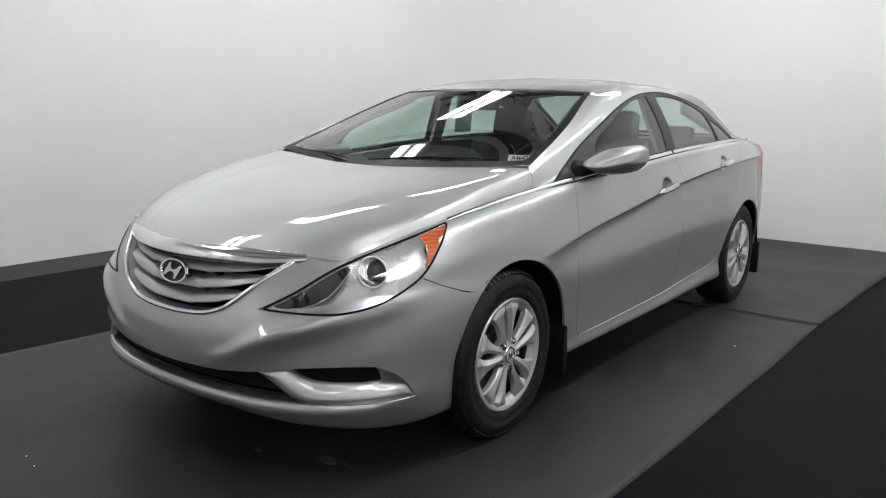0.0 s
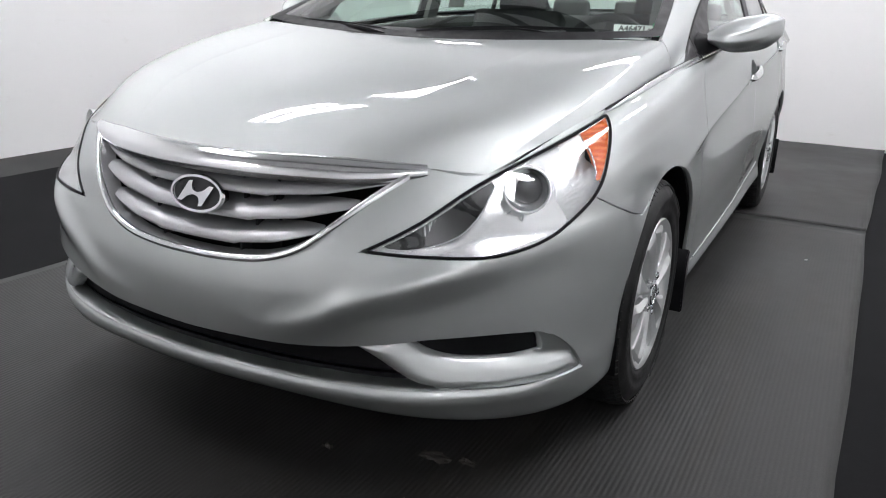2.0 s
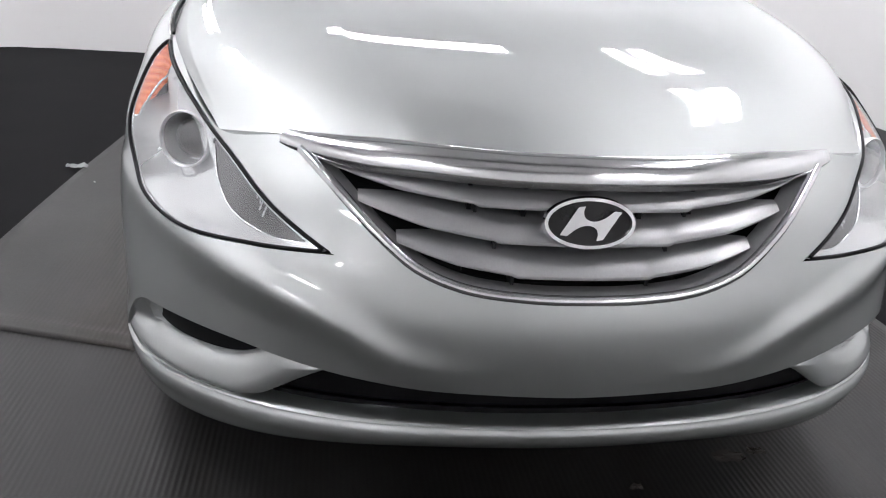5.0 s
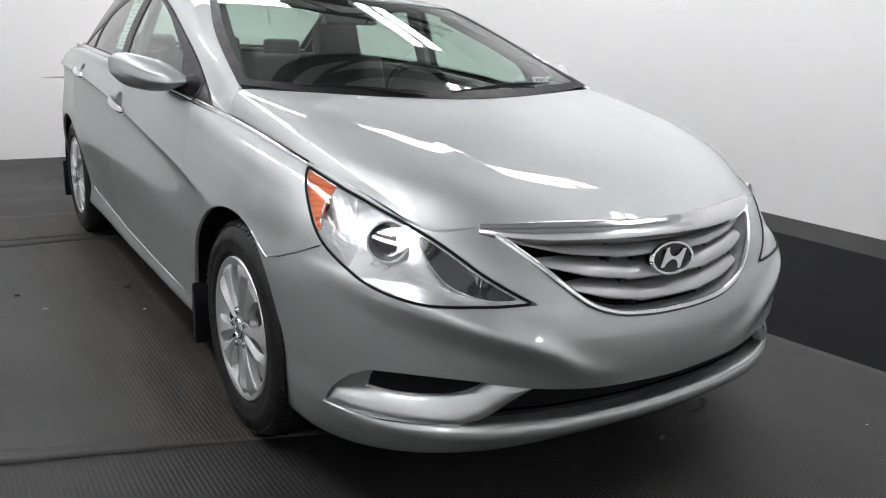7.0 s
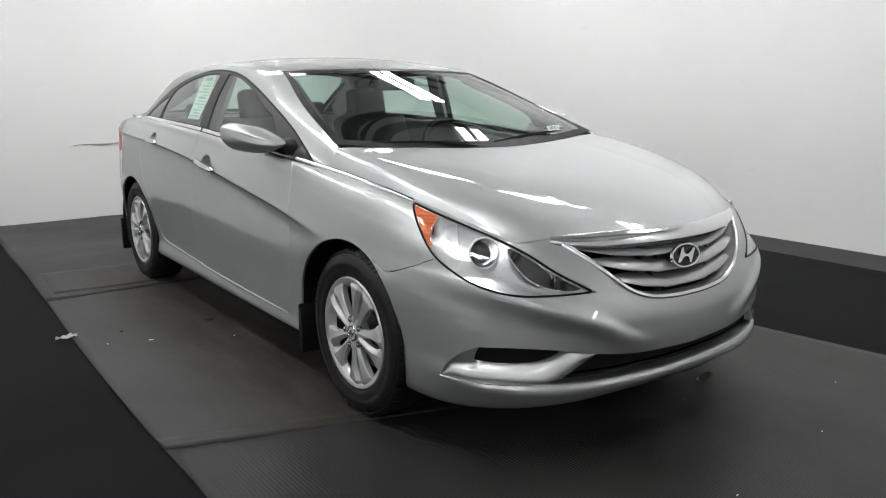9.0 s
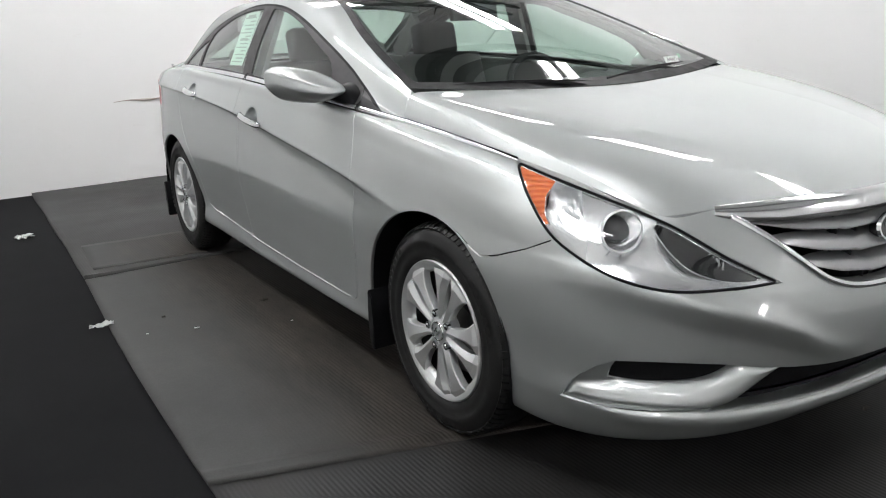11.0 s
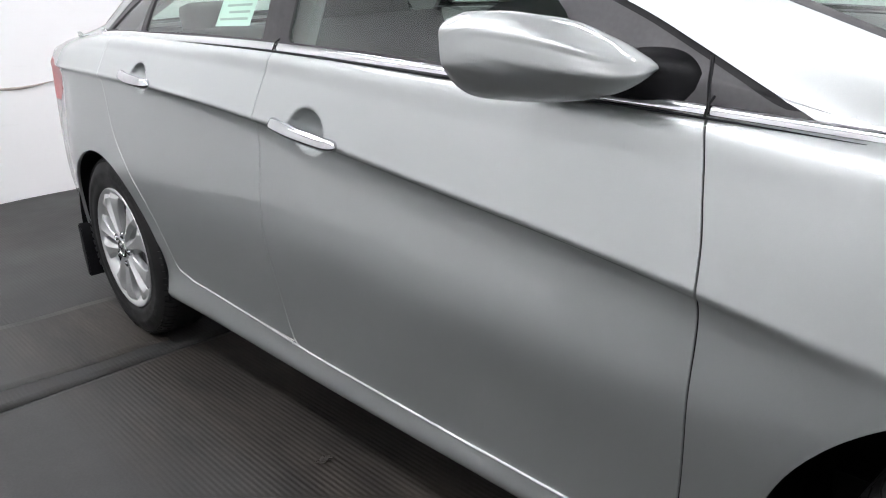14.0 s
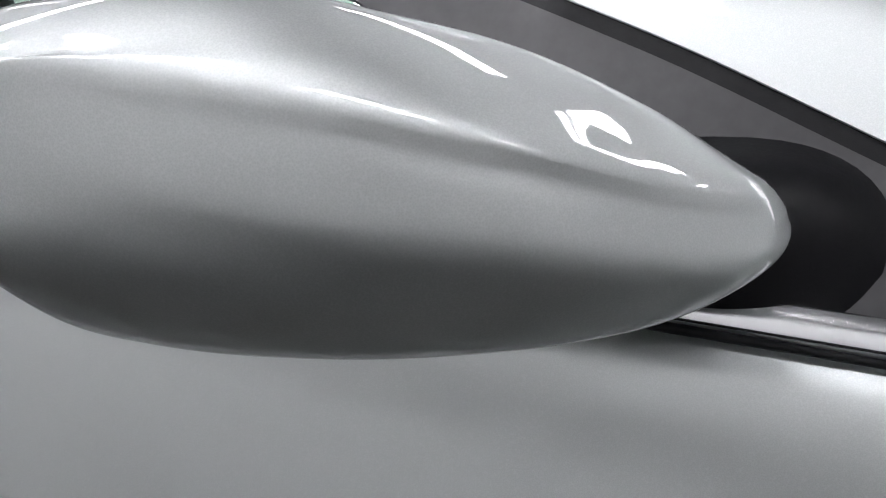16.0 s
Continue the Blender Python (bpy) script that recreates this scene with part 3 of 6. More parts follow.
def build_piece():
    """A thin mended piece lying on the rear mat."""
    V, F, nx, ny = [], [], 14, 14
    for j in range(ny):
        for i in range(nx):
            u, v = i / (nx - 1), j / (ny - 1)
            x = -1.47 + 0.62 * u + 0.03 * v
            y = 2.66 + 0.62 * v - 0.05 * u + 0.006 * math.sin(9 * u)
            V.append((x, y, 0.0162 + 0.0012 * noise.noise((x * 4, y * 4, 2))))
    n0 = len(V)
    V += [(x, y, z - 0.004) for x, y, z in V]
    F += [(j * nx + i, j * nx + i + 1, (j + 1) * nx + i + 1, (j + 1) * nx + i) for j in range(ny - 1) for i in range(nx - 1)]
    rim = [i for i in range(nx)] + [j * nx + nx - 1 for j in range(1, ny)] + [(ny - 1) * nx + i for i in range(nx - 2, -1, -1)] + [j * nx for j in range(ny - 2, 0, -1)]
    F += [(a, a + n0, b + n0, b) for a, b in zip(rim, rim[1:] + rim[:1])]
    tagged(link("mat_piece", V, F, SMOOTH_RUBBER), "smooth grey mended piece on the rubber mat", "floor mat", "rubber mats", "structure")


def build_ceiling_lights():
    """Twin-strip fixtures hung from the ceiling on two rods each."""
    fixture = thing("ceiling_light", "twin strip white ceiling light hung on rods, lit", "light", "ceiling lights", at=(0, 0, 3.5))
    part("housing", box(bmesh.new(), -0.24, 0.24, -0.80, 0.80, 0.012, 0.07, 0.01), CEILING, fixture, "white steel housing")
    for x in (-0.125, 0.125):
        part("strip", box(bmesh.new(), x - 0.065, x + 0.065, -0.77, 0.77, -0.01, 0.012, 0.004), TUBE, fixture, "bright white strip")
    for y in (-0.6, 0.6):
        sweep_part("rod", [(0, y, 0.07), (0, y, Z_CEIL - 3.5)], ring(0.008, 8), DARK_STEEL, fixture, "thin steel rod", normals=[(0, 1, 0)] * 2)
    # the last two spots are unseen lamps, added to fill the car's front
    spots = [(-2.2, 1.25, 0), (2.2, 1.25, 0), (-2.3, 3.75, 0), (2.3, 3.75, 0), (0.25, 4.05, 90), (-2.2, -1.25, 0), (2.2, -1.25, 0), (-2.8, -5.4, 0), (2.8, -5.4, 0)]
    fixture.matrix_basis = pose(*spots[0][:2], 3.5, 0, 0, spots[0][2])
    for x, y, turn in spots[1:]:
        copy_thing(fixture, pose(x, y, 3.5, 0, 0, turn))


def build_trusses():
    for y in (-5.6, -2.9, -0.1, 2.55, 4.75):
        beam = thing("roof_truss", "dark painted steel roof truss under the ceiling", "truss", "roof trusses", at=(0, y, 3.85))
        for z, h in ((0.32, 0.05), (-0.12, 0.05)):
            part("chord", box(bmesh.new(), -3.86, 3.86, -0.05, 0.05, z - h, z + h), DARK_STEEL, beam)
        for i in range(10):
            a, b = -3.6 + 0.72 * i, -3.24 + 0.72 * i
            lo, hi = (-0.1, 0.3) if i % 2 else (0.3, -0.1)
            sweep_part("web", [(a, 0, lo), (b + 0.36, 0, hi)], [(-0.02, -0.02), (0.02, -0.02), (0.02, 0.02), (-0.02, 0.02)], DARK_STEEL, beam, normals=[(0, 1, 0)] * 2)


TUBE = glow_mat("tube_light", (1.0, 0.99, 0.98), 23.3)
build_room()
build_cove(1)
build_cove(-1)
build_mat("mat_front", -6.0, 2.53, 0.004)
build_patch()
build_mat("mat_rear", 2.528, 5.56, 0.013)
build_piece()
build_trusses()
build_ceiling_lights()

# ------------------------------------------------------------------ the car: lines of the body (left half, nose towards -y)
# Columns run from the middle of the tail along the side and round to the middle of the nose.
R_UNDER = [(0, 3.62, .25), (.45, 3.60, .25), (.64, 3.5, .24), (.76, 3.3, .21), (.80, 2.795, .20), (.80, 2.3, .195), (.80, 1.6, .19), (.80, 1.0, .19), (.80, .55, .19), (.80, .15, .195), (.79, -.2, .20), (.77, -.40, .195), (.68, -.56, .19), (.50, -.69, .19), (.27, -.77, .19), (0, -.80, .19)]
R_SILL = [(0, 3.76, .28), (.45, 3.73, .28), (.70, 3.62, .27), (.825, 3.3, .25), (.880, 2.795, .24), (.880, 2.3, .240), (.886, 1.6, .232), (.887, 1.0, .228), (.886, .55, .226), (.880, .15, .228), (.868, -.22, .222), (.845, -.46, .213), (.735, -.665, .212), (.54, -.80, .222), (.27, -.868, .237), (0, -.888, .240)]
R_LIP = [(0, 3.83, .36), (.45, 3.80, .36), (.73, 3.69, .35), (.86, 3.33, .33), (.886, 2.795, .32), (.872, 2.3, .335), (.880, 1.6, .300), (.884, 1.0, .290), (.886, .55, .285), (.890, .15, .29), (.884, -.22, .298), (.860, -.48, .300), (.755, -.685, .288), (.55, -.82, .286), (.27, -.892, .286), (0, -.912, .286)]
R_LOW = [(0, 3.86, .47), (.45, 3.83, .47), (.75, 3.72, .47), (.875, 3.34, .46), (.900, 2.795, .46), (.885, 2.3, .45), (.889, 1.6, .425), (.890, 1.0, .41), (.889, .55, .40), (.901, .15, .42), (.888, -.22, .41), (.858, -.475, .385), (.745, -.695, .370), (.54, -.83, .362), (.27, -.900, .356), (0, -.920, .356)]
R_MID = [(0, 3.87, 0.65), (0.45, 3.84, 0.65), (0.755, 3.72, 0.65), (0.878, 3.34, 0.65), (0.912, 2.795, 0.65), (0.907, 2.3, 0.63), (0.907, 1.6, 0.6), (0.905, 1.0, 0.57), (0.898, 0.55, 0.55), (0.910, 0.15, 0.56), (0.892, -0.22, 0.53), (0.858, -0.475, 0.51), (0.725, -0.705, 0.485), (0.52, -0.84, 0.465), (0.27, -0.905, 0.458), (0, -0.925, 0.455)]
R_CREASE_LOW = [(0, 3.86, 0.93), (0.45, 3.83, 0.93), (0.75, 3.7, 0.935), (0.8535, 3.34, 0.953), (0.8895, 2.795, 0.945), (0.8965, 2.3, 0.926), (0.8955, 1.6, 0.870), (0.8930, 1.0, 0.794), (0.8900, 0.55, 0.729), (0.905, 0.15, 0.66), (0.884, -0.22, 0.64), (0.849, -0.472, 0.63), (0.7, -0.705, 0.6), (0.5, -0.835, 0.565), (0.27, -0.888, 0.552), (0, -0.906, 0.548)]
R_CREASE = [(0, 3.855, 0.955), (0.45, 3.825, 0.955), (0.748, 3.69, 0.96), (0.862, 3.34, 0.97), (0.898, 2.795, 0.962), (0.908, 2.3, 0.942), (0.908, 1.6, 0.886), (0.906, 1.0, 0.81), (0.899, 0.55, 0.745), (0.901, 0.15, 0.69), (0.878, -0.22, 0.67), (0.844, -0.472, 0.66), (0.692, -0.7, 0.628), (0.495, -0.828, 0.59), (0.27, -0.88, 0.575), (0, -0.898, 0.57)]
R_SHOULDER = [(0, 3.83, 1.0), (0.45, 3.8, 1.0), (0.735, 3.66, 1.01), (0.825, 3.32, 1.03), (0.855, 2.795, 1.035), (0.868, 2.3, 1.02), (0.876, 1.6, 0.985), (0.876, 1.0, 0.935), (0.866, 0.55, 0.888), (0.875, 0.15, 0.84), (0.858, -0.228, 0.79), (0.814, -0.472, 0.748), (0.66, -0.675, 0.7), (0.497, -0.775, 0.69), (0.27, -0.842, 0.685), (0, -0.866, 0.685)]
R_BELT = [(0, 3.79, 1.03), (.45, 3.76, 1.03), (.715, 3.60, 1.035), (.772, 3.28, 1.058), (.790, 2.795, 1.078), (.815, 2.3, 1.070), (.837, 1.6, 1.048), (.840, 1.0, 1.010), (.826, .55, .976), (.802, .15, .938), (.774, -.234, .886), (.715, -.46, .832), (.633, -.644, .766), (.512, -.705, .775), (.27, -.795, .775), (0, -.830, .775)]
# a tight roll of metal just under the waist line, along the sides only
ROLL_OUT = (.3, .3, .3, .4, .55, .60, .60, .60, .60, .60, .55, .40, .3, .3, .3, .3)
R_ROLL = [tuple(np.array(b) + (np.array(a) - np.array(b)) * (k, .3, .30 if k < .5 else .25)) for a, b, k in zip(R_SHOULDER, R_BELT, ROLL_OUT)]
# a rail close over the crease keeps its crest crisp
R_CREST = [tuple(np.array(a) + (np.array(b) - np.array(a)) * .13) for a, b in zip(R_CREASE, R_SHOULDER)]
RAILS = [R_UNDER, R_SILL, R_LIP, R_LOW, R_MID, R_CREASE_LOW, R_CREASE, R_CREST, R_SHOULDER, R_ROLL, R_BELT]


def body_grid(nu=640, nv=190):
    G = np.array(RAILS, float)                      # rails x columns x 3
    s = np.array([-1, 1, 1])
    G = np.concatenate([G[:, [3, 2, 1]] * s, G, G[:, [-2, -3, -4]] * s], axis=1)
    U = chord(G, 0.8)
    a, b = U[3], U[-4]
    Mu = natural(U, np.linspace(a, b, nu))
    Vk = chord(G.transpose(1, 0, 2), 0.8)
    Mv = hermite(Vk, np.linspace(0, Vk[-1], nv))
    P = np.einsum("ui,ric,vr->uvc", Mu, G, Mv)
    # the tail draws in behind the rear wheels
    k = np.clip((P[..., 1] - 3.04) / .46, 0, 1)
    P[..., 0] *= 1 - .058 * k * k * (3 - 2 * k)
    # finger bowls behind the door handles
    for y, z, w, h in ((1.448, .876, .068, .051), (2.340, .957, .056, .043)):
        r = ((P[..., 1] - y) / w) ** 2 + ((P[..., 2] - z) / h) ** 2
        P[..., 0] -= np.where((r < 1) & (P[..., 0] > .5), .034 * np.clip(1 - r, 0, 1) ** .7 * np.minimum(1, (1 - r) * 4), 0)
    # soft ridge over the bumper's cheek
    p = P[..., 0] + P[..., 1] + .92
    ridge = np.interp(p, [-.2, .22, .29, .35, .43, .52, .65, .86, 1.09, 1.25, 1.5], [.40, .412, .423, .442, .482, .514, .551, .597, .630, .645, .65])
    amount = np.interp(p, [.15, .30, .42, .75, 1.1, 1.4], [0, .008, .015, .019, .013, 0])
    d = P[..., 2] - ridge
    push = amount * np.where(d > 0, np.exp(-(d / .028) ** 2), np.exp(-(d / .045) ** 2)) * (P[..., 1] < 0)
    P[..., 1] -= push * .8
    P[..., 0] += push * .5
    # rounded bead of the lower lip and the groove over it
    edge = np.interp(p, [0, .4, .65, .85, 1.05, 1.24], [.290, .288, .291, .297, .306, .317])
    fade = np.interp(p, [1.0, 1.22], [1, 0]) * (P[..., 1] < 0)
    d = P[..., 2] - edge
    push = fade * (.005 * np.exp(-((d + .026) / .016) ** 2) - .008 * np.exp(-((d - .004) / .009) ** 2))
    n = np.stack([np.clip(p, 0, 1.2) * .6, -np.ones_like(p)], -1)
    n /= np.linalg.norm(n, axis=-1, keepdims=True)
    P[..., :2] += n * push[..., None]
    return P


def belt_curve(y0, y1, n):
    """The waist line between two places along the car."""
    B = np.array(R_BELT)
    B = B[3:12][::-1]
    k = B[:, 1]
    return natural(k, np.linspace(y0, y1, n)) @ B


GRID = body_grid()
BODY = Sheet.grid(GRID)
if BODY.N[np.argmax(BODY.V[:, 0])][0] < 0:
    BODY = BODY.flipped()

# Outlines on the body
ARCHES = ((0.040, 0.312, 0.389), (2.822, 0.312, 0.381))
HUB_Z, WHEELBASE = 0.333, 2.795


def yz(m):
    return m.V[:, 1:]


def xz(m):
    return m.V[:, [0, 2]]


def qz(m):
    """Seen along the diagonal of the front corner."""
    return np.stack([(m.V[:, 0] + m.V[:, 1]) / math.sqrt(2), m.V[:, 2]], 1)


def diag(points):
    return [((x + y) / math.sqrt(2), z) for x, y, z in points]


HEADLAMP = loop(diag([(.431, -.848, .604), (.431, -.848, .604), (.53, -.775, .668), (.625, -.66, .752), (.70, -.49, .814), (.768, -.250, .880), (.768, -.250, .880),
                      (.800, -.34, .800), (.815, -.465, .706), (.775, -.60, .640), (.69, -.705, .608), (.56, -.80, .601)]), 10)
GRILLE = loop([(0, .552), (.10, .554), (.205, .565), (.288, .594), (.356, .645), (.422, .705), (.484, .757), (.484, .757), (.47, .80), (.3, .86), (0, .86),
               (-.3, .86), (-.47, .80), (-.484, .757), (-.484, .757), (-.422, .705), (-.356, .645), (-.288, .594), (-.205, .565), (-.10, .554)], 8)
def unrolled(points):
    """Outline points given along the bumper's girth, in the diagonal view."""
    return [((p - .92) / math.sqrt(2), z) for p, z in points]


LIP_TOP = [(-.2, .292), (0, .292), (.4, .291), (.65, .294), (.85, .299), (1.05, .305), (1.25, .312)]
OPENING = loop(unrolled(LIP_TOP + [(1.25, .312), (1.205, .362), (1.13, .408), (1.06, .431), (1.06, .431), (.95, .435), (.86, .434), (.77, .430), (.69, .424), (.61, .413), (.51, .400), (.42, .389), (.27, .377), (0, .369), (-.2, .369)]), 8)
INTAKE = loop(unrolled([(-.25, .282), (0, .282), (.4, .282), (.66, .287), (.735, .298), (.735, .298), (.66, .319), (.60, .346), (.553, .369), (.50, .391), (.46, .402), (.40, .43), (-.25, .43)]), 8)
FOG = loop(unrolled([(.640, .411), (.640, .411), (.69, .390), (.74, .378), (.80, .372), (.90, .370), (1.0, .371), (1.095, .375), (1.095, .375), (1.080, .405), (1.062, .425), (1.062, .450), (1.062, .450), (.94, .455), (.82, .452), (.72, .446), (.64, .430)]), 8)
FRONT_DOOR = loop([(.546, 1.10), (.546, 1.10), (.541, .97), (.533, .935), (.525, .87), (.5155, .80), (.514, .70), (.519, .60), (.524, .50), (.533, .40), (.543, .33), (.560, .287), (.62, .279), (1.0, .284), (1.55, .297), (1.645, .312), (1.672, .40), (1.688, .60), (1.68, .80), (1.655, .93), (1.613, 1.047), (1.60, 1.10), (1.60, 1.10)], 8)
REAR_DOOR = loop([(1.60, 1.10), (1.60, 1.10), (1.613, 1.047), (1.655, .93), (1.68, .80), (1.688, .60), (1.672, .40), (1.655, .312), (1.655, .312), (2.0, .318), (2.25, .330), (2.345, .356), (2.385, .44), (2.44, .56), (2.53, .67), (2.615, .78), (2.655, .90), (2.66, 1.0), (2.655, 1.10), (2.655, 1.10)], 8)


def seam(y):
    """Height of the joint between bumper and wing."""
    return np.interp(y, [-3, -.70, -.47, -.40, -.30, -.235, -.19, -.1], [2, 2, .708, .676, .640, .624, .640, .68])


GAP = 0.0022


def build_body(car):
    m = BODY
    for y, z, r in ARCHES:
        m = m.keep(r - np.hypot(m.V[:, 1] - y, m.V[:, 2] - z))
    front = m.keep(m.V[:, 1] + 0.12)
    rest = m.keep(-0.12 - m.V[:, 1])
    f = inside(qz(front), HEADLAMP)
    lamp, front = front.keep(f + 0.004), front.keep(0.0 - f)
    f = inside(xz(front), GRILLE)
    front = front.keep(-f)
    f = inside(qz(front), OPENING)
    mouth, front = front.keep(f + 0.0015), front.keep(-f)
    blade = mouth.keep(-inside(qz(mouth), INTAKE))
    blade = blade.keep(-inside(qz(blade), FOG))
    # a pillowed band, hollow in the corner pocket beyond the fog lamp blank
    blade = blade.refined(2)
    d_open, d_fog, d_in = (np.abs(inside(qz(blade), o)) for o in (OPENING, FOG, INTAKE))
    girth = blade.V[:, 0] + blade.V[:, 1] + .92
    d = np.minimum(np.minimum(d_open, d_fog), d_in)
    pillow = .013 * np.sqrt(np.clip(1 - (1 - np.clip(d / .030, 0, 1)) ** 2, 0, 1)) - .012
    d_low = np.minimum(d_in, np.abs(blade.V[:, 2] - np.interp(girth, [a for a, _ in LIP_TOP], [b for _, b in LIP_TOP])))
    pillow -= .026 * (d_low / np.maximum(d_low + d_fog, 1e-6)) ** 1.3
    pocket = -.004 - np.clip(d_open * .55, 0, .03)
    k = np.clip((girth - 1.02) / .07, 0, 1) * np.clip((blade.V[:, 2] - .345) / .03, 0, 1)
    k = k * k * (3 - 2 * k)
    push = pillow * (1 - k) + pocket * k
    e = np.concatenate([blade.F[:, [0, 1]], blade.F[:, [1, 2]], blade.F[:, [2, 0]]])
    count = np.bincount(e.ravel(), minlength=len(push))
    for _ in range(10):
        near = np.bincount(e[:, 0], push[e[:, 1]], len(push)) + np.bincount(e[:, 1], push[e[:, 0]], len(push))
        push = .4 * push + .6 * near / np.maximum(count, 1)
    outward = blade.N
    blade = Sheet(blade.V + blade.N * push[:, None], blade.N, blade.F).smoothed()
    blade.build("bumper_blade", PAINT, car, "silver blade round the fog lamp recess", flange=0.022, inward=outward)
    blade.mirrored().build("bumper_blade", PAINT, car, "silver blade round the fog lamp recess", flange=0.022, inward=outward * np.array([-1, 1, 1]))
    # shelf that runs back from the lower lip into the intake
    rows = []
    for q, z in np.stack([np.interp(np.linspace(0, .80, 50), [a for a, _ in LIP_TOP], [a for a, _ in LIP_TOP]), np.interp(np.linspace(0, .80, 50), [a for a, _ in LIP_TOP], [b for _, b in LIP_TOP])], 1):
        w = np.array([(q - .92) / math.sqrt(2), z])
        i = np.argmin(np.hypot(*(qz(BODY) - w).T) + 9 * (BODY.V[:, 1] > -.3))
        n = BODY.N[i] * np.array([1, 1, 0])
        rows.append((BODY.V[i] * np.array([1, 1, 0]) + np.array([0, 0, z]), n / np.linalg.norm(n)))
    pts = np.array([a for a, _ in rows])
    for _ in range(3):
        pts[1:-1] = (pts[:-2] + pts[1:-1] * 2 + pts[2:]) / 4
    G = np.stack([[a - n * back + np.array([0, 0, up]) for back, up in ((-.0005, .0005), (.002, .0035), (.008, .006), (.022, .008), (.045, .0095), (.070, .011))] for a, (_, n) in zip(pts, rows)])
    shelf = Sheet.grid(G)
    if shelf.N[:, 2].mean() < 0:
        shelf = shelf.flipped()
    shelf.plus(shelf.mirrored()).build("lip_shelf", PAINT, car, "silver shelf behind the lower lip", flange=0)
    back = mouth.offset(0.042)
    back.plus(back.mirrored()).build("lower_grille", BLACK, car, "black lower intake and fog lamp blanks", flange=0)
    for z in (.338, .356):
        i = [np.argmin(np.abs(BODY.V[:, 0] - x) + 3 * np.abs(BODY.V[:, 2] - z) + 9 * (BODY.V[:, 1] > -.3)) for x in np.linspace(0, .50, 22)]
        P = BODY.V[i] + np.array([0, .050, 0])
        P[:, 2] = z
        P = np.concatenate([P[::-1] * np.array([-1, 1, 1]), P[1:]])
        sweep_part("intake_bar", P, [(-.006, -.003), (.006, -.003), (.006, .003), (-.006, .003)], BLACK, car, "black bar across the lower intake")
    bump = front.keep(front.V[:, 2] - seam(front.V[:, 1]) + GAP)
    wing = front.keep(seam(front.V[:, 1]) - front.V[:, 2] + GAP)
    deep = bump.plus(bump.mirrored())
    deep.build("front_bumper", PAINT, car, "silver painted front bumper with fog recesses and lower lip", flange=0.035)
    # sides
    f1 = inside(yz(rest), FRONT_DOOR)
    door_f = rest.keep(f1 + GAP)
    rest = rest.keep(GAP - f1)
    f2 = inside(yz(rest), REAR_DOOR)
    door_r = rest.keep(f2 + GAP)
    rest = rest.keep(GAP - f2)
    wing_b = rest.keep(rest.V[:, 1] - 0.80)
    sill_only = rest.keep(np.maximum(0.80 - rest.V[:, 1], rest.V[:, 1] - 2.28))
    tail = rest.keep(2.28 - rest.V[:, 1])
    wing = wing.plus(wing_b)
    back = tail.keep(np.maximum(tail.V[:, 2] - 0.66 + GAP, 3.20 - tail.V[:, 1] + GAP))
    quarter = tail.keep(GAP - np.maximum(tail.V[:, 2] - 0.66, 3.20 - tail.V[:, 1]))
    fl = inside(yz(quarter), TAIL_LAMP)
    tail_lamp, quarter = quarter.keep(fl + 0.002), quarter.keep(0.001 - fl)
    back.plus(back.mirrored()).build("rear_bumper", PAINT, car, "silver painted rear bumper")
    doors = []
    for side, s in (("left", 1), ("right", -1)):
        flip = (lambda sh: sh) if s > 0 else (lambda sh: sh.mirrored())
        flip(wing).build("front_wing", PAINT, car, "silver painted front wing over the wheel")
        doors.append(flip(door_f).build("front_door", PAINT, car, "silver painted front door with a rising crease"))
        doors.append(flip(door_r).build("rear_door", PAINT, car, "silver painted rear door with a rising crease"))
        flip(sill_only).build("sill", PAINT, car, "silver painted sill panel")
        flip(quarter).build("rear_wing", PAINT, car, "silver painted rear wing")
        flip(tail_lamp).build("tail_lamp", TAIL_RED, car, "red tail lamp lens")
        # black lining added behind the joints to keep light out of the gaps
        inner = BODY.offset(0.02)
        for y, z, r in ARCHES:
            inner = inner.keep(r + 0.03 - np.hypot(inner.V[:, 1] - y, inner.V[:, 2] - z))
        inner = inner.keep(-0.2 - inner.V[:, 1])
        flip(inner).build("light_block_lining", BLACK, car, "black lining that blocks light behind the body panels", flange=0)
    return lamp, doors


TAIL_LAMP = loop([(3.18, .948), (3.18, .948), (3.27, .968), (3.5, .985), (3.9, .985), (3.9, .84), (3.55, .82), (3.37, .825), (3.27, .868), (3.21, .913)], 8)

# ------------------------------------------------------------------ bonnet, glass and roof
HOOD_EDGE = [(.633, -.644, .766), (.712, -.46, .831), (.774, -.234, .888), (.790, 0.0, .921), (.803, .277, .955)]
HOOD_SHOULDER = [(.585, -.672, .7705), (.672, -.50, .848), (.742, -.25, .922), (.765, -.01, .970), (.783, .278, 1.010)]
HOOD_RIDGE = [(.500, -.712, .7775), (.560, -.57, .862), (.625, -.29, .942), (.668, -.03, .990), (.725, .272, 1.031)]
HOOD_MID = [(.27, -.795, .782), (.29, -.65, .862), (.33, -.36, .934), (.35, -.09, .979), (.36, .165, 1.017)]
HOOD_CENTRE = [(0, -.830, .782), (0, -.68, .860), (0, -.39, .930), (0, -.12, .975), (0, .12, 1.008)]
